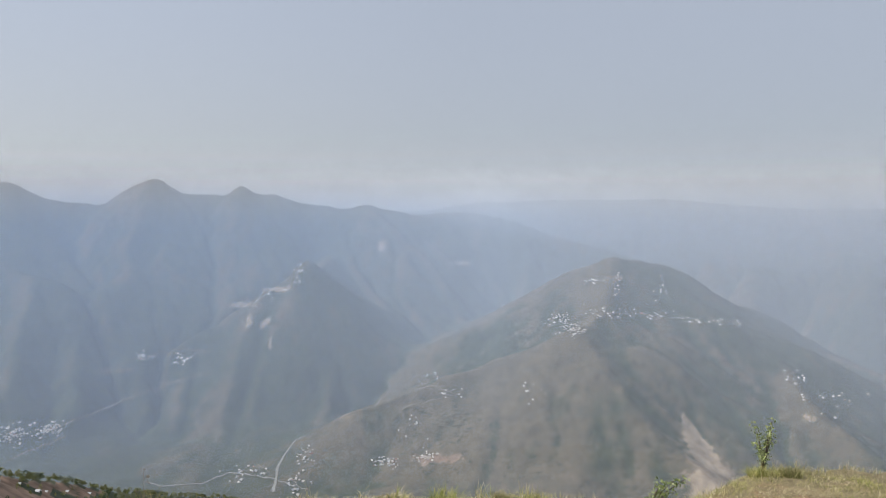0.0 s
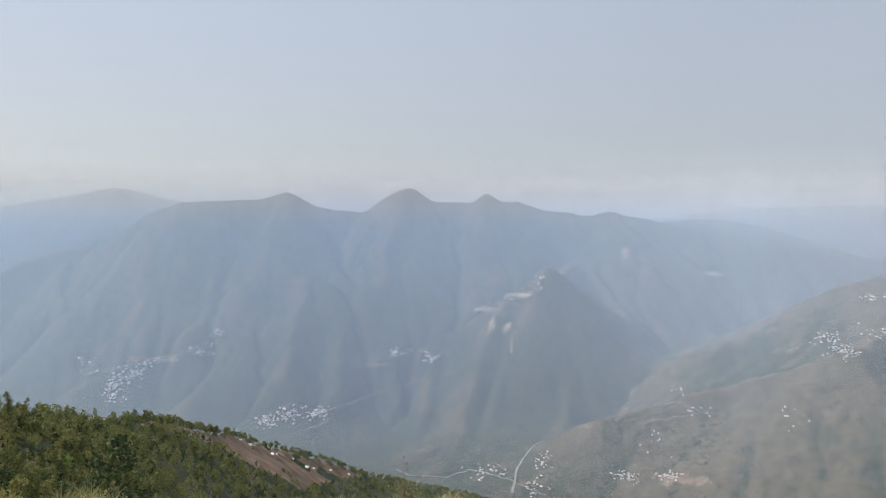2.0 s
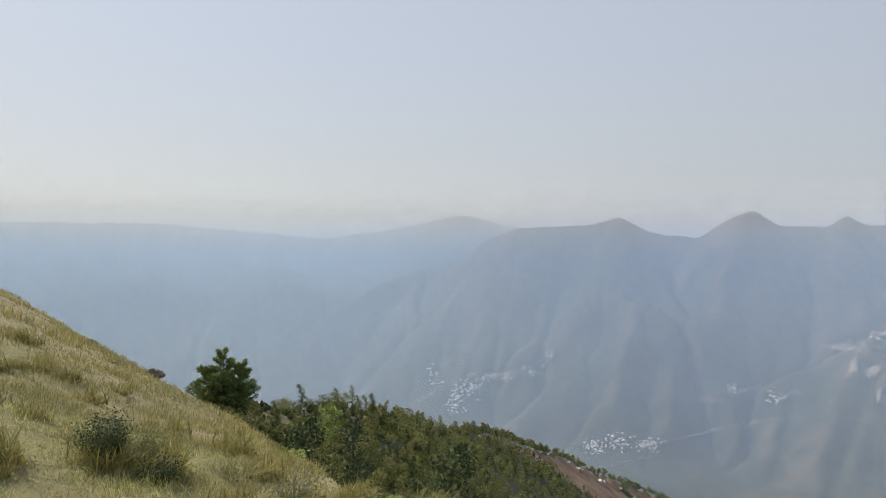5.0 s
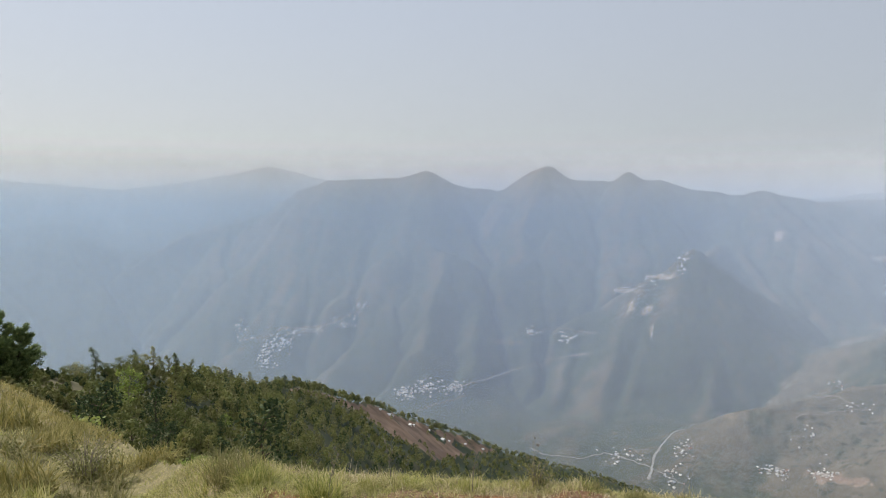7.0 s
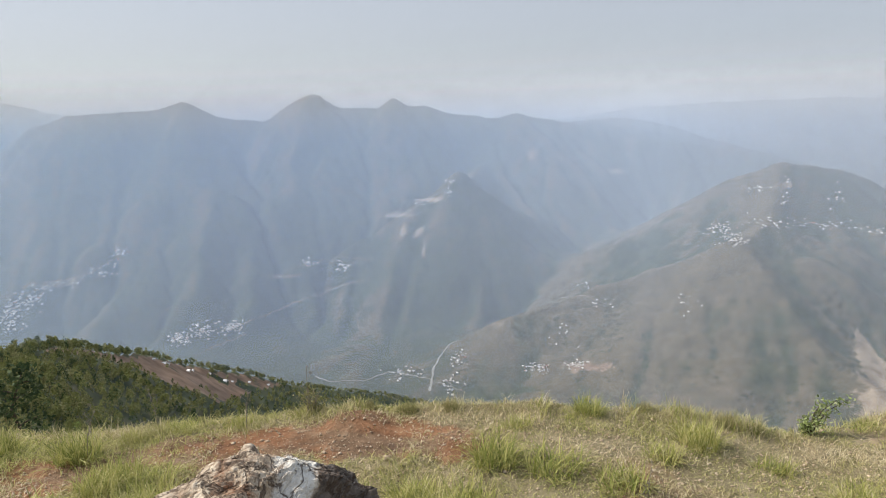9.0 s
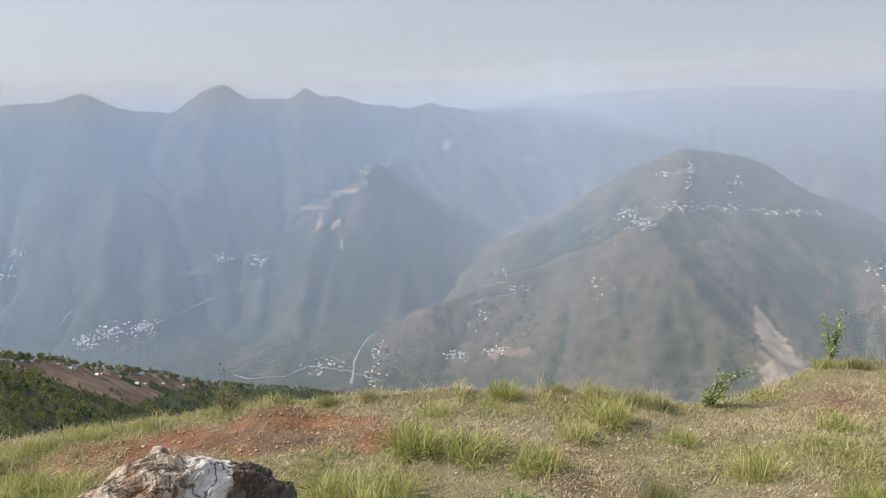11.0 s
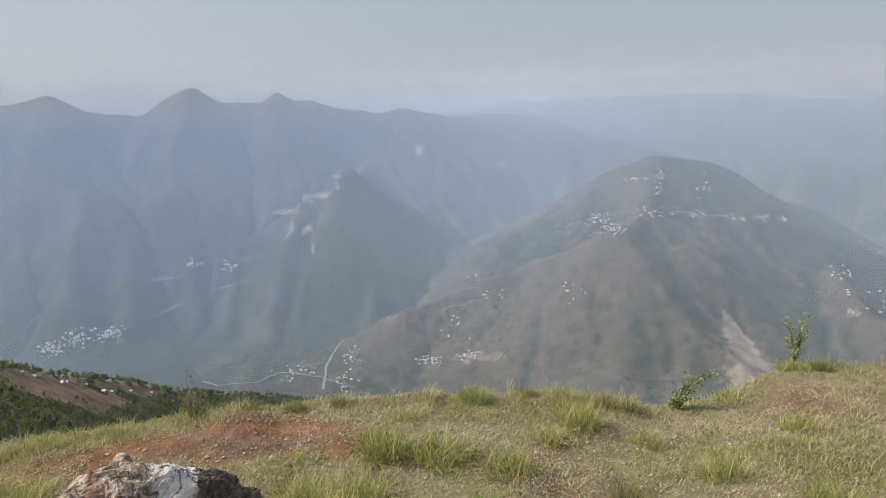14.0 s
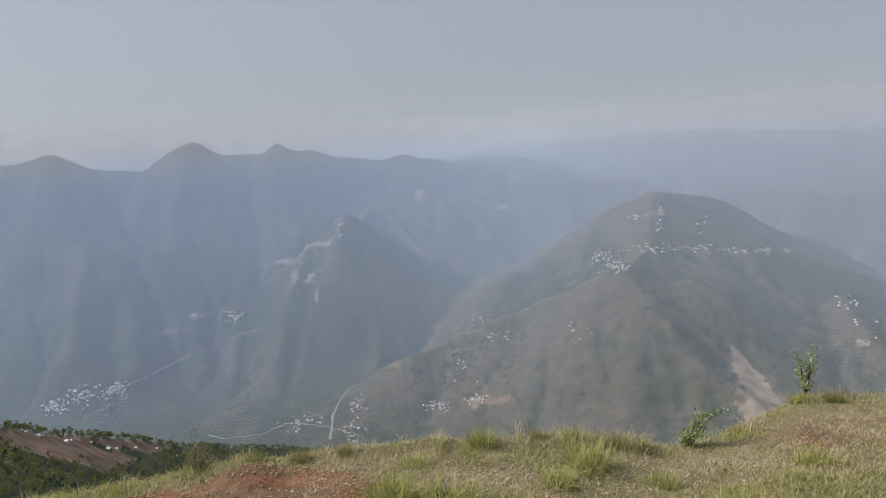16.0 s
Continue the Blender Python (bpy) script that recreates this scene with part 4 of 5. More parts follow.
def limb(points, radii, sides=6):
    """A tapered round limb along points."""
    pts = [Vector(p) for p in points]
    verts, faces = [], []
    for k, (p, r) in enumerate(zip(pts, radii)):
        d = (pts[min(k + 1, len(pts) - 1)] - pts[max(k - 1, 0)]).normalized()
        u = d.orthogonal().normalized()
        v = d.cross(u)
        verts += [p + (u * math.cos(2 * math.pi * j / sides) + v * math.sin(2 * math.pi * j / sides)) * r for j in range(sides)]
    for k in range(len(pts) - 1):
        faces += [(k * sides + j, k * sides + (j + 1) % sides, (k + 1) * sides + (j + 1) % sides, (k + 1) * sides + j) for j in range(sides)]
    faces.append(tuple(range((len(pts) - 1) * sides, len(pts) * sides)))
    return verts, faces


def joined(name, pieces, mat):
    verts, faces = [], []
    for v, f in pieces:
        o = len(verts)
        verts += list(v)
        faces += [tuple(i + o for i in q) for q in f]
    return mesh_of(name, verts, faces, mat, True)


def tree_meshes(seed, tall, wide, bare, count, leaf, mat, bark, pointed=0.0, limbs=9, narrow=0.55, spread=1.0):
    """Trunk, limbs and a crown of many leaves round the limbs' ends."""
    rng = np.random.RandomState(seed)
    sway = rng.normal(0, 0.04 * tall, (5, 2))
    zs = np.linspace(0, 0.92 * tall, 5)
    axis = [(sway[k, 0] * k / 4, sway[k, 1] * k / 4, zs[k] - (0.3 if k == 0 else 0)) for k in range(5)]
    arms, tips = [limb(axis, [0.022 * tall, 0.018 * tall, 0.014 * tall, 0.009 * tall, 0.003 * tall])], []
    for k in range(limbs):
        f = bare + (0.95 - bare) * (k + 0.5) / limbs
        z = f * tall
        c = np.array([np.interp(z, zs, [a[0] for a in axis]), np.interp(z, zs, [a[1] for a in axis]), z])
        ang = 2.4 * k + rng.uniform(-0.4, 0.4)
        g = (f - bare) / (1 - bare)
        round_w = math.sin(math.pi * min(1, 0.18 + 0.78 * g)) ** 0.7
        w = wide / 2 * ((1 - pointed) * round_w + pointed * (1.05 - g)) * rng.uniform(0.7, 1.1)
        end = c + np.array([math.cos(ang) * w, math.sin(ang) * w, 0.35 * w * (1 - pointed) + 0.1 * w])
        mid = (c + end) / 2 + np.array([0, 0, 0.08 * w])
        arms.append(limb([c, mid, end], [0.008 * tall, 0.005 * tall, 0.002 * tall], 4))
        for q in (0.45, 0.75, 1.0):
            tips.append((c + (end - c) * q, 0.16 * wide * (1.1 if q < 1 else 0.8)))
    tips.append((np.array([axis[4][0], axis[4][1], 0.97 * tall]), 0.10 * wide))
    pick = rng.randint(0, len(tips), count)
    centre = np.array([tips[i][0] for i in pick])
    room = spread
    spread = np.array([tips[i][1] for i in pick])[:, None]
    off = np.clip(rng.normal(size=(count, 3)), -1.7, 1.7) * spread * room * np.array([0.75, 0.75, 0.55])
    co, tris = leaves(centre + off, leaf, rng, narrow)
    return joined("trunk", arms, bark), tri_mesh("crown", co, tris, [mat])


def tree_thing(name, meshes, where, turn, s, label, group=""):
    ob = new(name)
    ob.empty_display_size = 0.2
    for key, me in zip(("trunk", "crown"), meshes):
        part(key, me, ob)
    ob.matrix_basis = pose(*where, 0, 0, turn) @ Matrix.Diagonal((s, s, s, 1))
    return tagged(ob, label, "tree", group)


def bough_meshes(seed, tall, wide, boughs, per, mat, bark):
    """A low tree with several leaders and boughs set with sprays of needles."""
    rng = np.random.RandomState(seed)
    arms, co, tris, o = [], [], [], 0
    leaders = [(0.0, 0.0, 1.0), (0.9, 0.3, 0.82), (-0.8, -0.2, 0.78), (0.2, -0.8, 0.7), (-0.3, 0.8, 0.72)]
    for lx, ly, f in leaders:
        top = np.array([lx * wide * 0.24, ly * wide * 0.24, tall * f])
        mid = top * np.array([0.7, 0.7, 0.5])
        arms.append(limb([(0.1 * lx, 0.1 * ly, -0.3), mid, top], [0.13, 0.08, 0.012], 6))
        for k in range(boughs):
            g = (k + 0.5) / boughs
            base = mid + (top - mid) * (2 * g - 1) if g > 0.5 else mid * (0.3 + 1.4 * g)
            ang = 2.4 * k + rng.uniform(-0.3, 0.3)
            reach = wide * 0.30 * (1.15 - g) ** 0.8 * rng.uniform(0.75, 1.2)
            end = base + np.array([math.cos(ang) * reach, math.sin(ang) * reach, reach * rng.uniform(0.35, 0.95)])
            arms.append(limb([base, (base + end) / 2 - np.array([0, 0, 0.04 * reach]), end], [0.022, 0.014, 0.004], 4))
            way = (end - base) / np.linalg.norm(end - base)
            q = rng.uniform(0.2, 1.03, per) ** 0.8
            c = base + (end - base) * q[:, None] + rng.normal(0, 0.05, (per, 3))
            side = rng.normal(size=(per, 3)) * np.array([1, 1, 0.6]) + np.array([0, 0, 0.45])
            d = way * 0.7 + side * 0.75
            d /= np.linalg.norm(d, axis=1)[:, None]
            w = np.cross(d, rng.normal(size=(per, 3)))
            w /= np.linalg.norm(w, axis=1)[:, None]
            size = rng.uniform(0.12, 0.26, per)[:, None]
            co.append(np.stack([c, c + d * size * 0.5 + w * 0.025, c + d * size, c + d * size * 0.5 - w * 0.025], 1).reshape(-1, 3))
            n = np.arange(per)[:, None] * 4 + o
            tris.append(np.concatenate([n + np.array([[0, 1, 2]]), n + np.array([[0, 2, 3]])]))
            o += 4 * per
    return joined("trunk", arms, bark), tri_mesh("crown", np.concatenate(co), np.concatenate(tris), [mat])


# the dark broad tree on the grassy spur
tree_thing("broad_tree", bough_meshes(4, 4.3, 5.0, 34, 230, NEEDLE, BARK), at(61.0, 46, -0.1), 40, 1.0, "dark green broad tree with spiky twigs on the slope")

KINDS = [
    # slender, round, narrow, sapling, bushy, dark, olive
    (tree_meshes(21, 3.6, 1.5, 0.12, 1150, 0.074, WOOD_LEAF, BARK, 0.5, 12), "slender dark green young tree on the hillside"),
    (tree_meshes(22, 3.0, 2.2, 0.15, 1350, 0.078, WOOD_LEAF, BARK, 0.1, 10), "round leafy young tree on the hillside"),
    (tree_meshes(23, 4.4, 1.4, 0.2, 1150, 0.078, WOOD_LEAF, BARK, 0.6, 13), "tall narrow dark tree on the hillside"),
    (tree_meshes(24, 3.4, 1.9, 0.35, 616, 0.106, BRIGHT_LEAF, PALE_BARK, 0.1, 9), "light green sapling with a bare pale stem"),
    (tree_meshes(25, 2.2, 1.9, 0.08, 1050, 0.074, WOOD_LEAF, BARK, 0.0, 9), "low bushy dark tree on the hillside"),
    (tree_meshes(26, 3.8, 1.7, 0.15, 1150, 0.074, DARK_LEAF, BARK, 0.45, 13), "very dark slender tree on the hillside"),
    (tree_meshes(27, 3.0, 1.8, 0.2, 1050, 0.074, OLIVE_LEAF, BARK, 0.2, 10), "olive green young tree on the hillside"),
]


def build_wood():
    rng = np.random.RandomState(33)
    # trees that stand out, by bearing, distance, kind and size
    for a, r, k, s in ((55.2, 90, 2, 0.85), (57.9, 82, 2, 0.5), (54.0, 88, 4, 0.75), (52.7, 90, 1, 1.0), (53.0, 60, 3, 1.1), (50.6, 40, 3, 0.9), (48.3, 42, 3, 1.0), (47.2, 112, 2, 0.7), (45.1, 112, 1, 0.9), (49.8, 100, 2, 0.9), (40.1, 231, 2, 1.1), (56.4, 80, 4, 0.9), (51.3, 100, 2, 0.75)):
        tree_thing("tree", KINDS[k][0], at(a, r, -0.1), rng.uniform(0, 360), s, KINDS[k][1], "trees of the shoulder")
    for a, k, s in ((45.8, 0, 0.8), (46.6, 2, 0.7), (47.8, 0, 0.7), (48.7, 2, 0.75), (49.2, 5, 0.7), (50.3, 2, 0.8), (50.9, 0, 0.7), (51.9, 4, 0.8), (53.5, 4, 0.7), (54.6, 4, 0.6), (56.6, 1, 0.55), (57.2, 4, 0.6), (44.4, 2, 0.9), (43.2, 0, 1.0), (41.8, 5, 1.0)):
        tree_thing("tree", KINDS[k][0], at(a, 0.98 * float(smooth(a, SHOULDER, 3, 2.0)), -0.1), rng.uniform(0, 360), s, KINDS[k][1], "trees of the shoulder")
    made, tries = 28, 0
    spots = []
    while made < 292 and tries < 6000:
        tries += 1
        a = rng.uniform(26, 60)
        r = math.sqrt(rng.uniform(26 ** 2, 112 ** 2))
        r1, rb = smooth(a, SHOULDER, 1, 2.0), smooth(a, SHOULDER, 3, 2.0)
        if (in_field(a, r, rb) and rng.rand() < 0.9) or r < 0.9 * r1 or r > 1.02 * rb or (a > 56 and rng.rand() < 0.85) or (a > 51 and r > 46 and rng.rand() < 0.9) or (a > 45 and r > 60 and rng.rand() < 0.6):
            continue
        x, y, _ = spot(a, r)
        if any((x - u) ** 2 + (y - v) ** 2 < 3.2 for u, v in spots):
            continue
        spots.append((x, y))
        k = int(rng.choice([0, 1, 2, 3, 4, 5, 6], p=[0.2, 0.16, 0.12, 0.06, 0.14, 0.16, 0.16]))
        tree_thing("tree", KINDS[k][0], Vector((x, y, height(x, y) - 0.1)), rng.uniform(0, 360), rng.uniform(0.5, 1.1) * float(np.interp(r, (40, 75, 110), (1.15, 0.8, 0.65))), KINDS[k][1], "trees of the shoulder")
        made += 1
    # the woods farther down and the scrub between the trees
    tall, cs, ls = [], [], []
    while len(tall) < 4700:
        a = rng.uniform(12, 62)
        rb = float(smooth(a, SHOULDER, 3, 2.0))
        r = math.sqrt(rng.uniform(26 ** 2, (1.04 * rb) ** 2))
        if r < 26 or (in_field(a, r, rb) and rng.rand() < 0.95) or (a > 56 and rng.rand() < 0.45):
            continue
        tall.append((a, r))
    # low bushes in rows along the terraces of the open crest
    for row in range(9):
        for _ in range(30):
            tall.append((rng.uniform(45, 61), 47 + 4.6 * row + rng.normal(0, 0.5)))
    lined = len(tall)
    while len(tall) < lined + 420:
        a = rng.uniform(11, 44)
        tall.append((a, float(smooth(a, SHOULDER, 3, 2.0)) * rng.uniform(0.985, 1.005)))
    tall = np.array(tall)
    x, y = -tall[:, 1] * np.sin(np.radians(tall[:, 0])), tall[:, 1] * np.cos(np.radians(tall[:, 0]))
    z = land(x, y)
    co, tris, tone, o = [], [], [], 0
    for k in range(len(tall)):
        h = rng.uniform(1.0, 3.0) if tall[k, 1] > 100 else rng.uniform(0.6, 1.5)
        h = rng.uniform(0.3, 0.75) if tall[k, 0] > 50 and tall[k, 1] > 45 else h
        h = rng.uniform(1.2, 3.2) if k >= lined else h
        w = h * rng.uniform(0.45, 0.85)
        n = 84 if tall[k, 1] < 200 else 46
        v = rng.normal(size=(n, 3))
        v /= np.linalg.norm(v, axis=1)[:, None]
        v *= rng.uniform(0.55, 1.0, (n, 1))
        taper = np.clip(1.15 - 0.45 * (v[:, 2:] + 1), 0.3, 1)
        c = v * np.array([w * 0.75, w * 0.75, h * 0.55]) * np.c_[taper, taper, np.ones((n, 1))] + np.array([x[k], y[k], z[k] + h * 0.52])
        q, t = leaves(c, (0.175 if n == 84 else 0.29) * (0.6 + 0.2 * h), rng)
        co.append(q)
        tris.append(t + o)
        tone.append(np.full(len(t), rng.choice([0, 1, 2], p=[0.46, 0.36, 0.18])))
        o += len(q)
    ob = new("far_woods", tri_mesh("far_woods", np.concatenate(co), np.concatenate(tris), [WOOD_LEAF, OLIVE_LEAF, DARK_LEAF], np.concatenate(tone)))
    tagged(ob, "dense dark green scrub and young woods covering the hillside", "woods", kind="stuff")


build_wood()


def build_sheds():
    rng = np.random.RandomState(8)
    walls, tin, red = house_mesh("shed", 1.0, 0.7, 0.5)
    for a, f, s in ((58.2, 1.0, 0.7), (34.4, 0.955, 0.79), (33.7, 0.94, 1.32), (33.4, 0.95, 0.86), (32.0, 0.93, 1.19), (31.7, 0.94, 0.79), (30.5, 0.94, 0.92), (29.4, 0.90, 1.45), (28.9, 0.92, 0.99), (27.6, 0.93, 0.99), (26.2, 0.94, 1.19)):
        r = f * float(smooth(a, SHOULDER, 3, 2.0))
        p = at(a, r)
        shed = new("shed", walls)
        shed.matrix_basis = pose(p.x, p.y, p.z + 0.3, 0, 0, rng.uniform(-30, 30)) @ Matrix.Diagonal((0.72 * s, 0.72 * s, 0.72 * s, 1))
        part("roof", tin, shed)
        tagged(shed, "low white farm shed with a pale tin roof beside terraces", "shed", "farm sheds")


build_sheds()

# ---- the ledge: boulder, shrubs, tufts, turf, stones ----


def build_boulder():
    rng = np.random.RandomState(12)
    # broken planes bound the block
    planes = []
    for k in range(34):
        n = Vector(rng.normal(size=3)).normalized()
        planes.append((n, rng.uniform(0.78, 0.98)))
    bm = bmesh.new()
    bmesh.ops.create_icosphere(bm, subdivisions=7, radius=1.0)
    for v in bm.verts:
        d = v.co.normalized()
        wob = d + 0.12 * Vector((noise.noise(d * 4), noise.noise(d * 4 + Vector((9, 0, 0))), noise.noise(d * 4 + Vector((0, 9, 0)))))
        reach = min(h / max(n.dot(wob), 0.05) for n, h in planes)
        p = d * min(reach, 1.25)
        dist, _ = noise.voronoi(Vector((p.x * 4.5 + p.z * 2.0, p.y * 6.0, p.z * 8.0 - p.x * 3.0)))
        crack = min(1.0, (dist[1] - dist[0]) / 0.12)
        fine, _ = noise.voronoi(Vector((p.x * 11 + p.z * 3, p.y * 13, p.z * 18 - p.x * 6)))
        split = min(1.0, (fine[1] - fine[0]) / 0.15)
        step_out = 0.045 * noise.noise(p * 5.0) + 0.024 * (crack - 1.0) + 0.008 * (split - 1.0) + 0.012 * noise.noise(p * 22.0) + 0.006 * noise.noise(p * 48.0)
        q = p * (1 + step_out)
        q = Vector((q.x * 0.46, q.y * 0.34, q.z * 0.36))
        q.z += 0.10 * max(0, q.x - 0.16) - 0.30 * max(0, -q.x - 0.12) - 0.045 * math.exp(-((q.x - 0.07) / 0.06) ** 2)
        v.co = q
    me = bpy.data.meshes.new("boulder")
    bm.to_mesh(me)
    bm.free()
    me.materials.append(ROCK)
    ob = new("boulder", me)
    p = spot(27.2, 2.5)
    ob.matrix_basis = pose(p[0], p[1], 0.215, 0, 3, 27)
    return tagged(ob, "rough brown boulder with a white quartz band in the grass", "boulder")


build_boulder()


def build_shrub(seed, where, tall, lean, label, arms_count=11, wide=1.0):
    rng = np.random.RandomState(seed)
    ob = new("shrub")
    ob.empty_display_size = 0.1
    arms, centres = [], []
    for k in range(arms_count):
        ang, out = 2.4 * k, wide * rng.uniform(0.15, 0.5) * tall
        high = k < 3
        end = np.array([math.cos(ang) * out + lean * tall * (1.0 if high else 0.25), math.sin(ang) * out * 0.8, tall * (rng.uniform(0.85, 1.05) if high else rng.uniform(0.25, 0.7))])
        mid = end * np.array([0.45, 0.45, 0.6]) + np.array([0.0, 0.0, 0.04 * tall])
        arms.append(limb([(0, 0, -0.03), mid, end], [0.006, 0.004, 0.0015], 5))
        for q in np.linspace(-0.6 if not high else 0.0, 1.0, 15):
            c = mid * (1 - q) + end * q if q > 0 else mid * (1 + q)
            for _ in range(4):
                centres.append(c + rng.normal(0, 0.017, 3))
    part("stem", joined("stem", arms, BARK), ob, "thin dark branching stem")
    co, tris = leaves(np.array(centres), 0.0125, rng, 0.42)
    part("foliage", tri_mesh("foliage", co, tris, [SHRUB_LEAF]), ob, "small pale green leaves")
    ob.matrix_basis = Matrix.Translation(where)
    return tagged(ob, label, "shrub")


build_shrub(3, at(-16.0, 4.6), 0.24, 0.6, "small leaning shrub with pale green leaves at the ledge")
build_shrub(7, at(-24.0, 5.72, 0.03), 0.36, 0.05, "small upright shrub with pale green leaves at the ledge", 8, 0.6)


def tuft_mesh(seed, count, tall, base, lean, width, mat):
    rng = np.random.RandomState(seed)
    rad, ang = base * np.sqrt(rng.rand(count)), rng.uniform(0, 2 * np.pi, count)
    co, tris = blades(np.stack([rad * np.cos(ang), rad * np.sin(ang), np.full(count, -0.02)], 1), tall, lean, width, rng, 0.8, 3)
    return tri_mesh("grass_tuft", co, tris, [mat])


TUFTS = [tuft_mesh(1, 480, 0.25, 0.13, 1.0, 0.006, GRASS), tuft_mesh(2, 360, 0.23, 0.13, 1.15, 0.006, GRASS), tuft_mesh(3, 420, 0.28, 0.16, 0.8, 0.005, STRAW), tuft_mesh(4, 320, 0.19, 0.13, 1.3, 0.006, GRASS), tuft_mesh(6, 260, 0.24, 0.17, 1.0, 0.009, SPUR), tuft_mesh(8, 240, 0.22, 0.2, 1.15, 0.009, STRAW)]


def build_tufts():
    rng = np.random.RandomState(5)
    known = ((7.3, 3.45, 0, 1.0), (-8.6, 4.0, 0, 0.95), (-0.1, 4.2, 0, 0.75), (46.2, 4.75, 2, 1.15), (39.6, 4.15, 0, 1.05), (2.5, 3.4, 3, 1.2), (9.5, 3.0, 1, 1.0), (-13, 3.15, 2, 0.7), (-20, 3.6, 1, 0.9), (-3, 3.3, 3, 1.0), (44.5, 4.5, 0, 0.9), (49.5, 4.4, 1, 1.0), (-22.6, 5.6, 3, 0.6), (-24.6, 5.6, 3, 0.65), (-23.6, 5.55, 0, 0.55), (-25.8, 5.6, 2, 0.5),
             (14.5, 4.2, 2, 0.4), (18, 4.25, 2, 0.45), (11, 4.2, 2, 0.42), (-4.5, 4.35, 2, 0.4), (-7.5, 4.4, 2, 0.45), (-10.5, 4.4, 2, 0.5), (-12.5, 4.45, 2, 0.4), (38.5, 3.6, 0, 0.9), (36.8, 3.75, 1, 0.9), (35.0, 3.55, 3, 1.0), (37.6, 3.3, 1, 1.0), (34.5, 3.3, 1, 0.9), (19.2, 2.75, 0, 0.9), (21.5, 3.25, 3, 0.8), (26.0, 3.3, 3, 0.7), (14.0, 3.1, 1, 0.9), (11.8, 2.9, 1, 0.9), (23, 4.3, 1, 0.5), (28, 4.3, 1, 0.5), (33, 4.35, 3, 0.6), (36, 4.3, 1, 0.6), (20.5, 2.95, 1, 0.8), (36.5, 3.2, 3, 1.1), (41, 3.0, 0, 0.9), (35, 2.6, 1, 0.9), (17.5, 2.5, 1, 0.9), (-27.5, 3.4, 1, 0.9), (43, 3.5, 3, 1.2), (52, 4.0, 1, 1.1), (56, 5.0, 2, 1.1), (60, 5.6, 1, 1.2), (25.5, 2.1, 1, 0.55), (-9.0, 2.6, 3, 1.0), (-1.0, 2.75, 1, 0.9), (-16, 2.9, 3, 0.9), (-25, 4.3, 3, 1.0), (-14, 3.9, 3, 0.8), (5.5, 3.9, 3, 0.7), (-6, 3.7, 3, 0.8))
    for a, r, k, s in known:
        ob = new("grass_tuft", TUFTS[k])
        p = at(a, r, -0.01)
        ob.matrix_basis = pose(p.x, p.y, p.z, 0, 0, rng.uniform(0, 360)) @ Matrix.Diagonal((0.86 * s, 0.86 * s, 0.8 * s, 1))
        tagged(ob, "dry straw-coloured grass tuft on the ledge" if k == 2 else "bright green grass tuft on the ledge", "grass tuft", "grass tufts of the ledge")

    for _ in range(54):
        a, r, k = rng.uniform(50, 82), math.exp(rng.uniform(math.log(5.4), math.log(22))), 4 + int(rng.rand() < 0.3)
        if r > float(smooth(a, LEDGE, 1, 1.2)):
            continue
        p, s = at(a, r, -0.02), rng.uniform(0.8, 1.7)
        ob = new("grass_tuft", TUFTS[k])
        ob.matrix_basis = pose(p.x, p.y, p.z, 0, 0, rng.uniform(0, 360)) @ Matrix.Diagonal((s, s, s * rng.uniform(0.7, 1.0), 1))
        tagged(ob, "olive green grass clump on the slope" if k == 4 else "dry brown grass clump on the slope", "grass tuft", "grass clumps of the spur")


build_tufts()


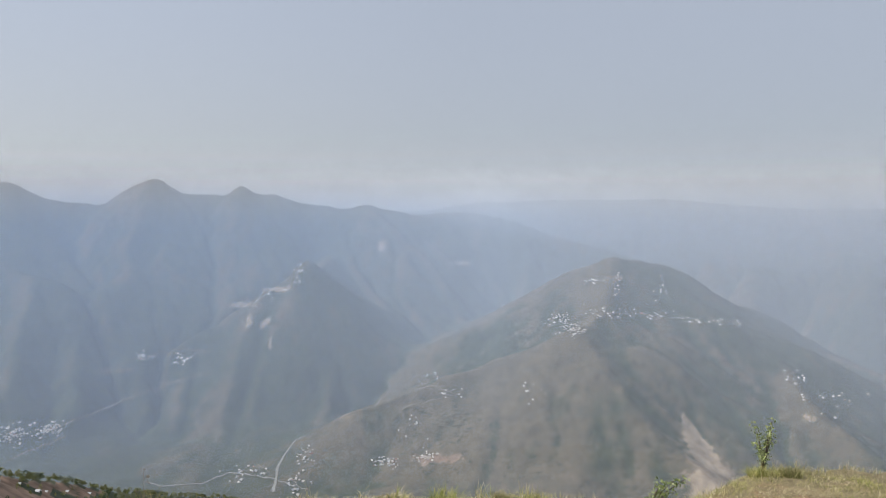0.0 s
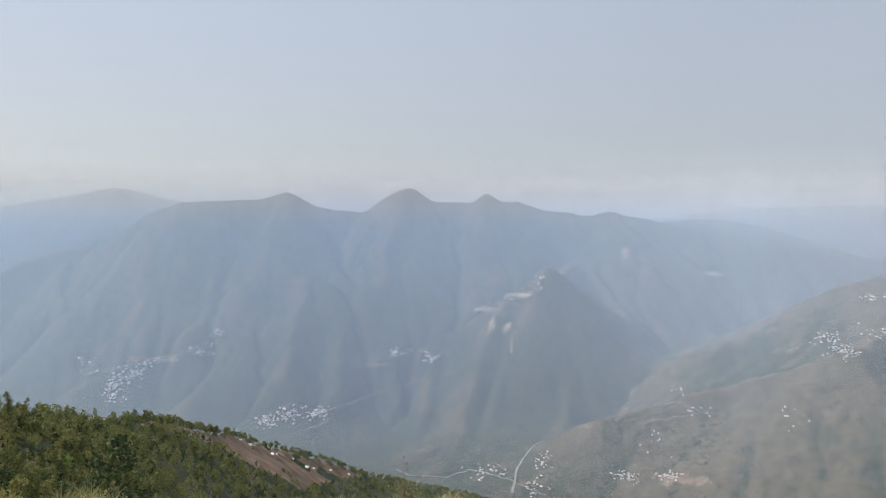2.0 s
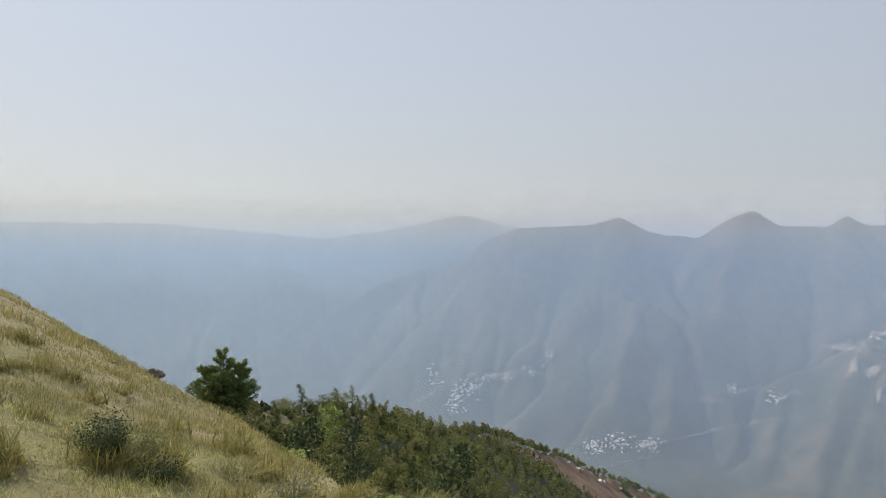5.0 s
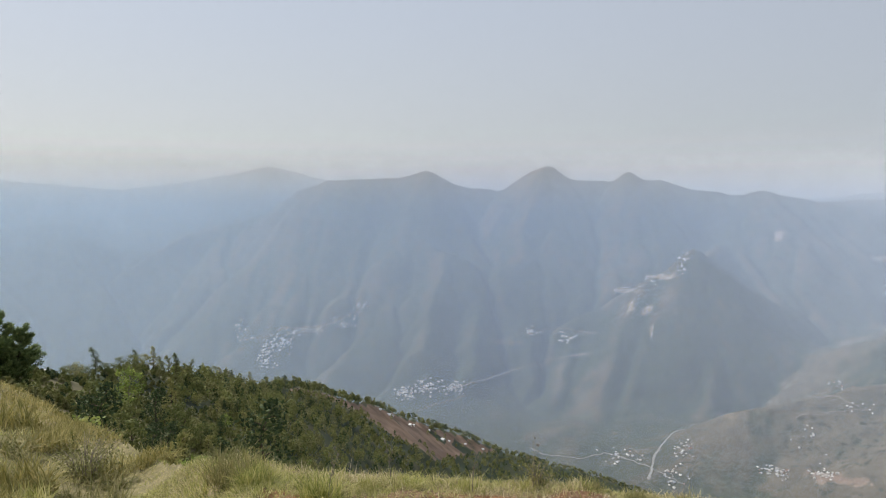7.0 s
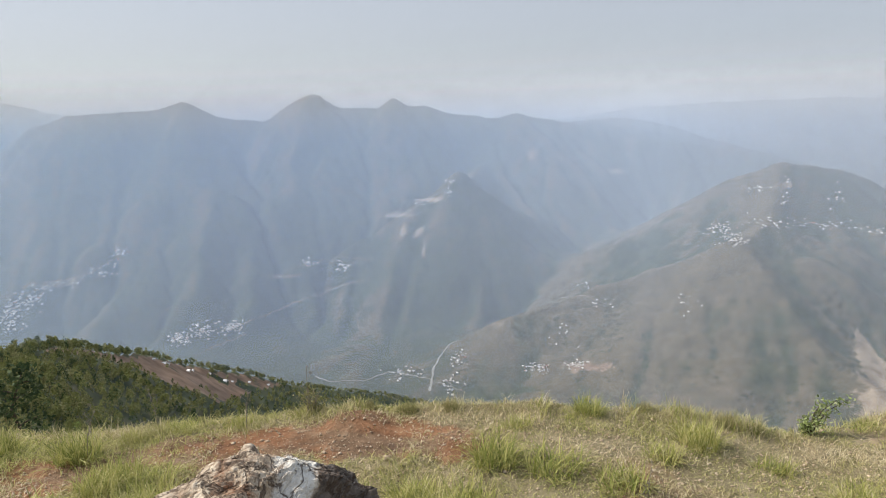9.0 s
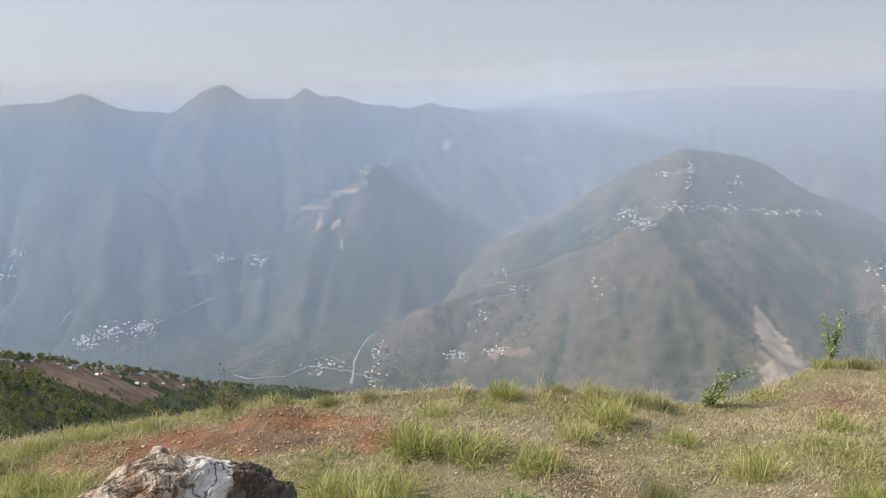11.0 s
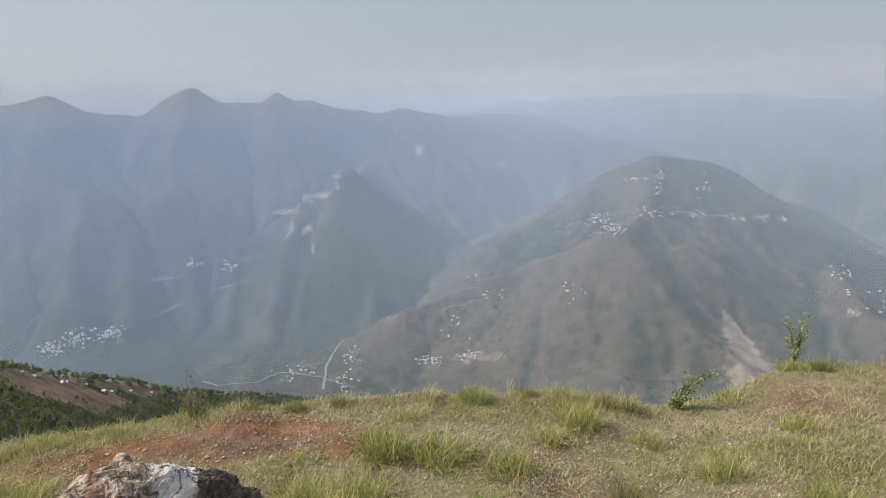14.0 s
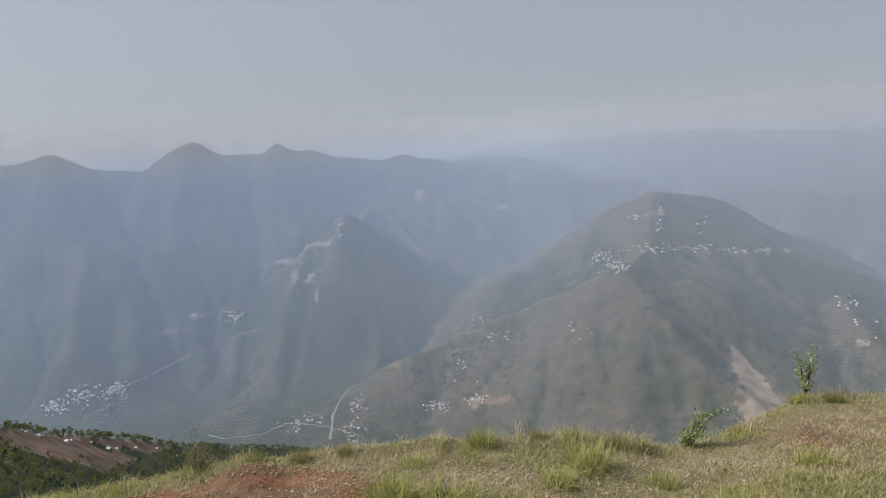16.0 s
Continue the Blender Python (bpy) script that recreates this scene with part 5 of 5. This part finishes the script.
def build_turf():
    rng = np.random.RandomState(9)
    n = 430000
    a = rng.uniform(-36, 62, n)
    r = np.sqrt(rng.uniform(1.7 ** 2, 5.9 ** 2, n))
    rc = smooth(a, LEDGE, 1, 1.2)
    x, y = -r * np.sin(np.radians(a)), r * np.cos(np.radians(a))
    worn = np.clip(1.3 * fbm(x / 0.7 + 21, y / 0.7, 3) - 0.25, 0, 0.6)
    thick = 0.82 + 0.7 * fbm(x / 0.4 + 9, y / 0.4, 3) - np.interp(a, (18, 26), (0.62, 0.8)) * soil_strip(a, r) - worn - 0.9 * np.exp(-((a - 18.7) / 2.2) ** 2 - ((r - 4.05) / 0.17) ** 2)
    ok = (r < rc + 0.35) & (rng.rand(n) < thick)
    x, y, a, r, rc = x[ok], y[ok], a[ok], r[ok], rc[ok]
    z = land(x, y) + land_small(x, y) - 0.006
    lush = np.clip((a - 2) / 10, 0, 1)
    patch = fbm(x / 0.5, y / 0.5 + 4, 3)
    tallness = 0.03 + 0.02 * lush + 0.07 * np.clip(patch + 0.25, 0, 1) ** 1.5
    sort = fbm(x / 0.45 + 2, y / 0.45, 3) + 0.5 * patch + 0.30 * rng.normal(size=len(x)) + 0.22 * lush
    green = np.where(sort > 0.42, 1, np.where(sort > -0.05, 2, 0))
    edge = np.clip(1 - np.abs(r - rc) / 0.35, 0, 1)
    co, tris = blades(np.stack([x, y, z], 1), tallness * (1 + 0.2 * edge), 1.5, 0.0038, rng, 0.5, 2, 0.5)
    tagged(new("short_grass", tri_mesh("short_grass", co, tris, [TURF, GRASS, GREEN_TURF], np.tile(green, len(tris) // len(x)))), "short dry and green grass over the ledge", "grass", kind="stuff")
    # wisps along the brink
    n = 15000
    a = rng.uniform(-32, 48, n)
    rc = smooth(a, LEDGE, 1, 1.2)
    r = rc + rng.normal(-0.06, 0.13, n)
    ok = rng.rand(n) < 0.45 + 1.2 * fbm(a / 2.6, a * 0 + 7, 3)
    a, r = a[ok], r[ok]
    x, y = -r * np.sin(np.radians(a)), r * np.cos(np.radians(a))
    z = land(x, y) + land_small(x, y) - 0.01
    co, tris = blades(np.stack([x, y, z], 1), 0.045 + 0.10 * np.clip(0.3 + 1.6 * fbm(a / 1.7, a * 0 + 2, 3), 0, 1), 0.95, 0.0032, rng, 0.9, 3)
    kind = np.where(rng.rand(len(x)) < 0.4, 0, np.where(fbm(a / 2, a * 0, 2) > 0, 1, 2))
    tagged(new("brink_grass", tri_mesh("brink_grass", co, tris, [TURF, GRASS, GREEN_TURF], np.tile(kind, len(tris) // len(x)))), "wispy pale grass along the brink of the ledge", "grass", kind="stuff")
    # longer dry grass on the spur
    n = 190000
    a = rng.uniform(48, 96, n)
    r = np.exp(rng.uniform(math.log(4.5), math.log(48), n))
    rc = smooth(a, LEDGE, 1, 1.2)
    ok = (r < rc * 1.04 + 0.3) & (rng.rand(n) < 0.75 + fbm(r * np.sin(np.radians(a)) / 1.6, r * np.cos(np.radians(a)) / 1.6, 3))
    a, r = a[ok], r[ok]
    x, y = -r * np.sin(np.radians(a)), r * np.cos(np.radians(a))
    z = land(x, y) + land_small(x, y) - 0.01
    co, tris = blades(np.stack([x, y, z], 1), (0.05 + 0.17 * np.clip(1.4 * fbm(x / 1.3, y / 1.3, 3) + 0.35, 0, 1)) * np.clip(0.45 + r / 25, 0, 1.3), 1.15, 0.006 * np.clip(r / 6, 1, 5), rng, 0.7, 2)
    kind = np.where(fbm(x / 2.4 + 8, y / 2.4, 3) + 0.1 * rng.normal(size=len(x)) > -0.02, 1, 0)
    kind = np.where((r < 8.5) & (fbm(x / 0.9, y / 0.9 + 3, 2) + 0.2 * rng.normal(size=len(x)) > -0.25), 2, kind)
    tagged(new("long_grass", tri_mesh("long_grass", co, tris, [STRAW, SPUR, GRASS], np.tile(kind, len(tris) // len(x)))), "long dry yellow-green grass on the spur", "grass", kind="stuff")


build_turf()


def build_stones():
    rng = np.random.RandomState(14)

    def pebble(seed):
        bm = bmesh.new()
        bmesh.ops.create_icosphere(bm, subdivisions=2, radius=1.0)
        for v in bm.verts:
            v.co *= 1 + 0.35 * noise.noise(v.co * 1.5 + Vector((seed, 0, 0)))
            v.co.z *= 0.55
        me = bpy.data.meshes.new("stone")
        bm.to_mesh(me)
        bm.free()
        me.materials.append(PEBBLE)
        return me
    shapes = [pebble(s) for s in range(4)]
    for a, r, s in ((16.4, 3.55, 0.024), (12.9, 3.9, 0.012), (24, 3.6, 0.015), (37.5, 3.55, 0.02), (33.8, 3.3, 0.03), (36.2, 3.2, 0.035), (-1.2, 3.8, 0.014), (21.5, 3.7, 0.014), (-17.0, 4.7, 0.02), (40.8, 3.1, 0.03), (42.5, 3.3, 0.028), (30.2, 3.25, 0.02), (39.4, 3.25, 0.035), (38.6, 3.4, 0.022), (43.6, 3.1, 0.02), (35.6, 3.5, 0.016), (41.6, 3.5, 0.018), (44.8, 3.4, 0.022), (8.9, 3.75, 0.012), (5.1, 3.6, 0.012)):
        ob = new("stone", shapes[int(rng.randint(4))])
        p = at(a, r)
        ob.matrix_basis = pose(p.x, p.y, p.z + 0.2 * s, 0, 0, rng.uniform(0, 360)) @ Matrix.Diagonal((s, s * 0.8, s, 1))
        tagged(ob, "small pale stone lying on the red soil", "stone", "loose stones")
    # gravel
    n = 9000
    a = rng.uniform(-30, 58, n)
    r = np.where(rng.rand(n) < 0.6, rng.normal(3.8, 0.3, n), rng.uniform(1.8, 5.0, n))
    x, y = -r * np.sin(np.radians(a)), r * np.cos(np.radians(a))
    z = land(x, y) + land_small(x, y)
    oct_v = np.array([(1, 0, 0), (-1, 0, 0), (0, 1, 0), (0, -1, 0), (0, 0, 0.7), (0, 0, -0.7)], float)
    oct_f = np.array([(0, 2, 4), (2, 1, 4), (1, 3, 4), (3, 0, 4), (2, 0, 5), (1, 2, 5), (3, 1, 5), (0, 3, 5)])
    s = rng.gamma(1.6, 0.0019, n)[:, None, None] + 0.0018
    v = oct_v[None] * rng.uniform(0.6, 1.3, (n, 6, 3)) * s
    th = rng.uniform(0, 6.28, n)
    c, q = np.cos(th)[:, None], np.sin(th)[:, None]
    v = np.stack([v[..., 0] * c - v[..., 1] * q, v[..., 0] * q + v[..., 1] * c, v[..., 2]], -1) + np.stack([x, y, z + 0.003], 1)[:, None]
    tris = (oct_f[None] + 6 * np.arange(n)[:, None, None]).reshape(-1, 3)
    tagged(new("gravel", tri_mesh("gravel", v.reshape(-1, 3), tris, [PEBBLE])), "loose pale gravel scattered over red soil", "gravel", kind="stuff")


build_stones()


# ---- scrub and an outcrop on the spur ----


def build_bush(seed, where, wide, tall, count, leaf, mat, label, twigs=14):
    rng = np.random.RandomState(seed)
    ob = new("bush")
    ob.empty_display_size = 0.1
    arms, centres = [], []
    for k in range(twigs):
        ang, out = 2.4 * k, rng.uniform(0.3, 1.0) * wide / 2
        end = np.array([math.cos(ang) * out, math.sin(ang) * out, tall * rng.uniform(0.55, 1.1) * (1.1 - 0.5 * out / wide)])
        mid = end * np.array([0.45, 0.45, 0.6])
        arms.append(limb([(0.2 * end[0], 0.2 * end[1], -0.05), mid, end], [0.005, 0.003, 0.001], 4))
        for q in rng.uniform(0.1, 1.05, count // twigs):
            centres.append(end * q * np.array([1, 1, 0.6 + 0.4 * q]) + rng.normal(0, 0.07 * wide, 3) * np.array([1, 1, 0.6]))
    part("stem", joined("stem", arms, PALE_BARK), ob, "branching twigs")
    c = np.array(centres)
    c[:, 2] = np.abs(c[:, 2])
    co, tris = leaves(c, leaf, rng, 0.5)
    part("foliage", tri_mesh("foliage", co, tris, [mat]), ob)
    ob.matrix_basis = Matrix.Translation(where)
    return tagged(ob, label, "bush")


build_bush(41, at(69.3, 6.9), 0.5, 0.40, 5000, 0.011, DARK_LEAF, "low dark bush in a hollow of the grassy slope", 34)
build_bush(51, at(67.3, 7.1), 0.55, 0.26, 4000, 0.011, OLIVE_LEAF, "low brownish bush in a hollow of the grassy slope", 30)
build_bush(52, at(65.8, 6.6), 0.5, 0.17, 2600, 0.010, DARK_LEAF, "low dark creeping bush in a hollow of the slope", 24)
build_bush(42, at(56.3, 6.8), 0.8, 0.4, 1900, 0.013, OLIVE_LEAF, "thin twiggy bush among dry grass on the slope", 30)
build_bush(43, at(60.0, 38), 1.2, 0.9, 700, 0.05, STRAW, "brownish bush below the broad tree", 14)
build_bush(45, at(-1.6, 2.82), 0.34, 0.11, 420, 0.013, BRIGHT_LEAF, "low yellow-green leafy weed in the turf", 12)
for seed, a, r in ((46, 0.7, 2.74), (47, -3.7, 2.80), (48, -0.4, 2.62), (49, -5.6, 2.7)):
    build_bush(seed, at(a, r), 0.26, 0.10, 300, 0.016, BRIGHT_LEAF, "low yellow-green leafy weed in the turf", 10)
build_bush(44, at(22.3, 4.35), 0.22, 0.17, 500, 0.008, STRAW, "small reddish dry weed at the ledge", 10)


def build_stalk(seed, where, tall, lean):
    """A dry stem with a few short side twigs and seed heads."""
    rng = np.random.RandomState(seed)
    pts = [np.array([lean * tall * f * f, 0.1 * lean * tall * f, tall * f]) for f in np.linspace(0, 1, 6)]
    pieces = [limb([pts[0] - np.array([0, 0, 0.02])] + pts[1:], [0.0022, 0.002, 0.0018, 0.0015, 0.0012, 0.0006], 5)]
    heads = []
    for k in range(7):
        p = pts[2] + (pts[5] - pts[2]) * k / 7
        e = p + np.array([rng.normal(0, 0.02), rng.normal(0, 0.02), 0.03])
        pieces.append(limb([p, (p + e) / 2, e], [0.001, 0.0008, 0.0005], 4))
        heads += [e + rng.normal(0, 0.004, 3) for _ in range(5)]
    pieces += [limb([h, h + np.array([0, 0, 0.004]), h + np.array([0, 0, 0.009])], [0.0012, 0.002, 0.0006], 4) for h in heads]
    ob = new("dry_stalk", joined("dry_stalk", pieces, PALE_BARK))
    ob.matrix_basis = Matrix.Translation(where)
    return tagged(ob, "thin dry brown stalk with seed heads in the turf", "dry weed", "dry stalks")


for seed, a, r, tall, lean in ((1, -5.0, 2.95, 0.30, 0.05), (2, 34.0, 4.4, 0.26, -0.15), (3, 22.6, 4.3, 0.30, 0.0), (4, -11.0, 3.0, 0.2, 0.2), (5, 39.0, 4.1, 0.3, 0.25), (6, 27.5, 4.2, 0.24, 0.1)):
    build_stalk(seed, at(a, r), tall, lean)


def build_outcrop(seed, where, size):
    bm = bmesh.new()
    bmesh.ops.create_icosphere(bm, subdivisions=4, radius=1.0)
    for v in bm.verts:
        p = v.co.copy()
        v.co = Vector((p.x * size, p.y * size * 0.6, p.z * size * 0.4)) + p * size * (0.25 * noise.noise(p * 1.6 + Vector((seed, 0, 0))) + 0.12 * noise.noise(p * 4.5) + 0.05 * noise.noise(p * 11))
    me = bpy.data.meshes.new("outcrop")
    bm.to_mesh(me)
    bm.free()
    me.materials.append(DARK_ROCK)
    ob = new("rock_outcrop", me)
    ob.matrix_basis = pose(*where, 0, 0, 70)
    return tagged(ob, "dark weathered rock outcrop on the grassy crest", "rock")


DARK_ROCK = plain("dark_rock", (0.05, 0.045, 0.035), (0.20, 0.17, 0.13), 2.2, 0.9, 0.05)
build_outcrop(2, at(66.6, 26.6, -0.12), 0.62)
build_outcrop(9, at(68.0, 28.5, -0.12), 0.5)
build_outcrop(5, at(70.2, 30.6, -0.1), 0.36)


def build_scrap():
    v, f = limb([(-0.022, 0, 0.006), (-0.02, 0, 0.006), (0.02, 0, 0.006), (0.022, 0, 0.006)], [0.004, 0.0055, 0.0055, 0.004], 8)
    ob = new("paper_scrap", mesh_of("paper_scrap", v, f, WALL, True))
    p = at(-9.4, 3.95)
    ob.matrix_basis = pose(p.x, p.y, p.z + 0.012, 0, 8, 15)
    tagged(ob, "small rolled white scrap of paper lying in the grass", "paper")


build_scrap()
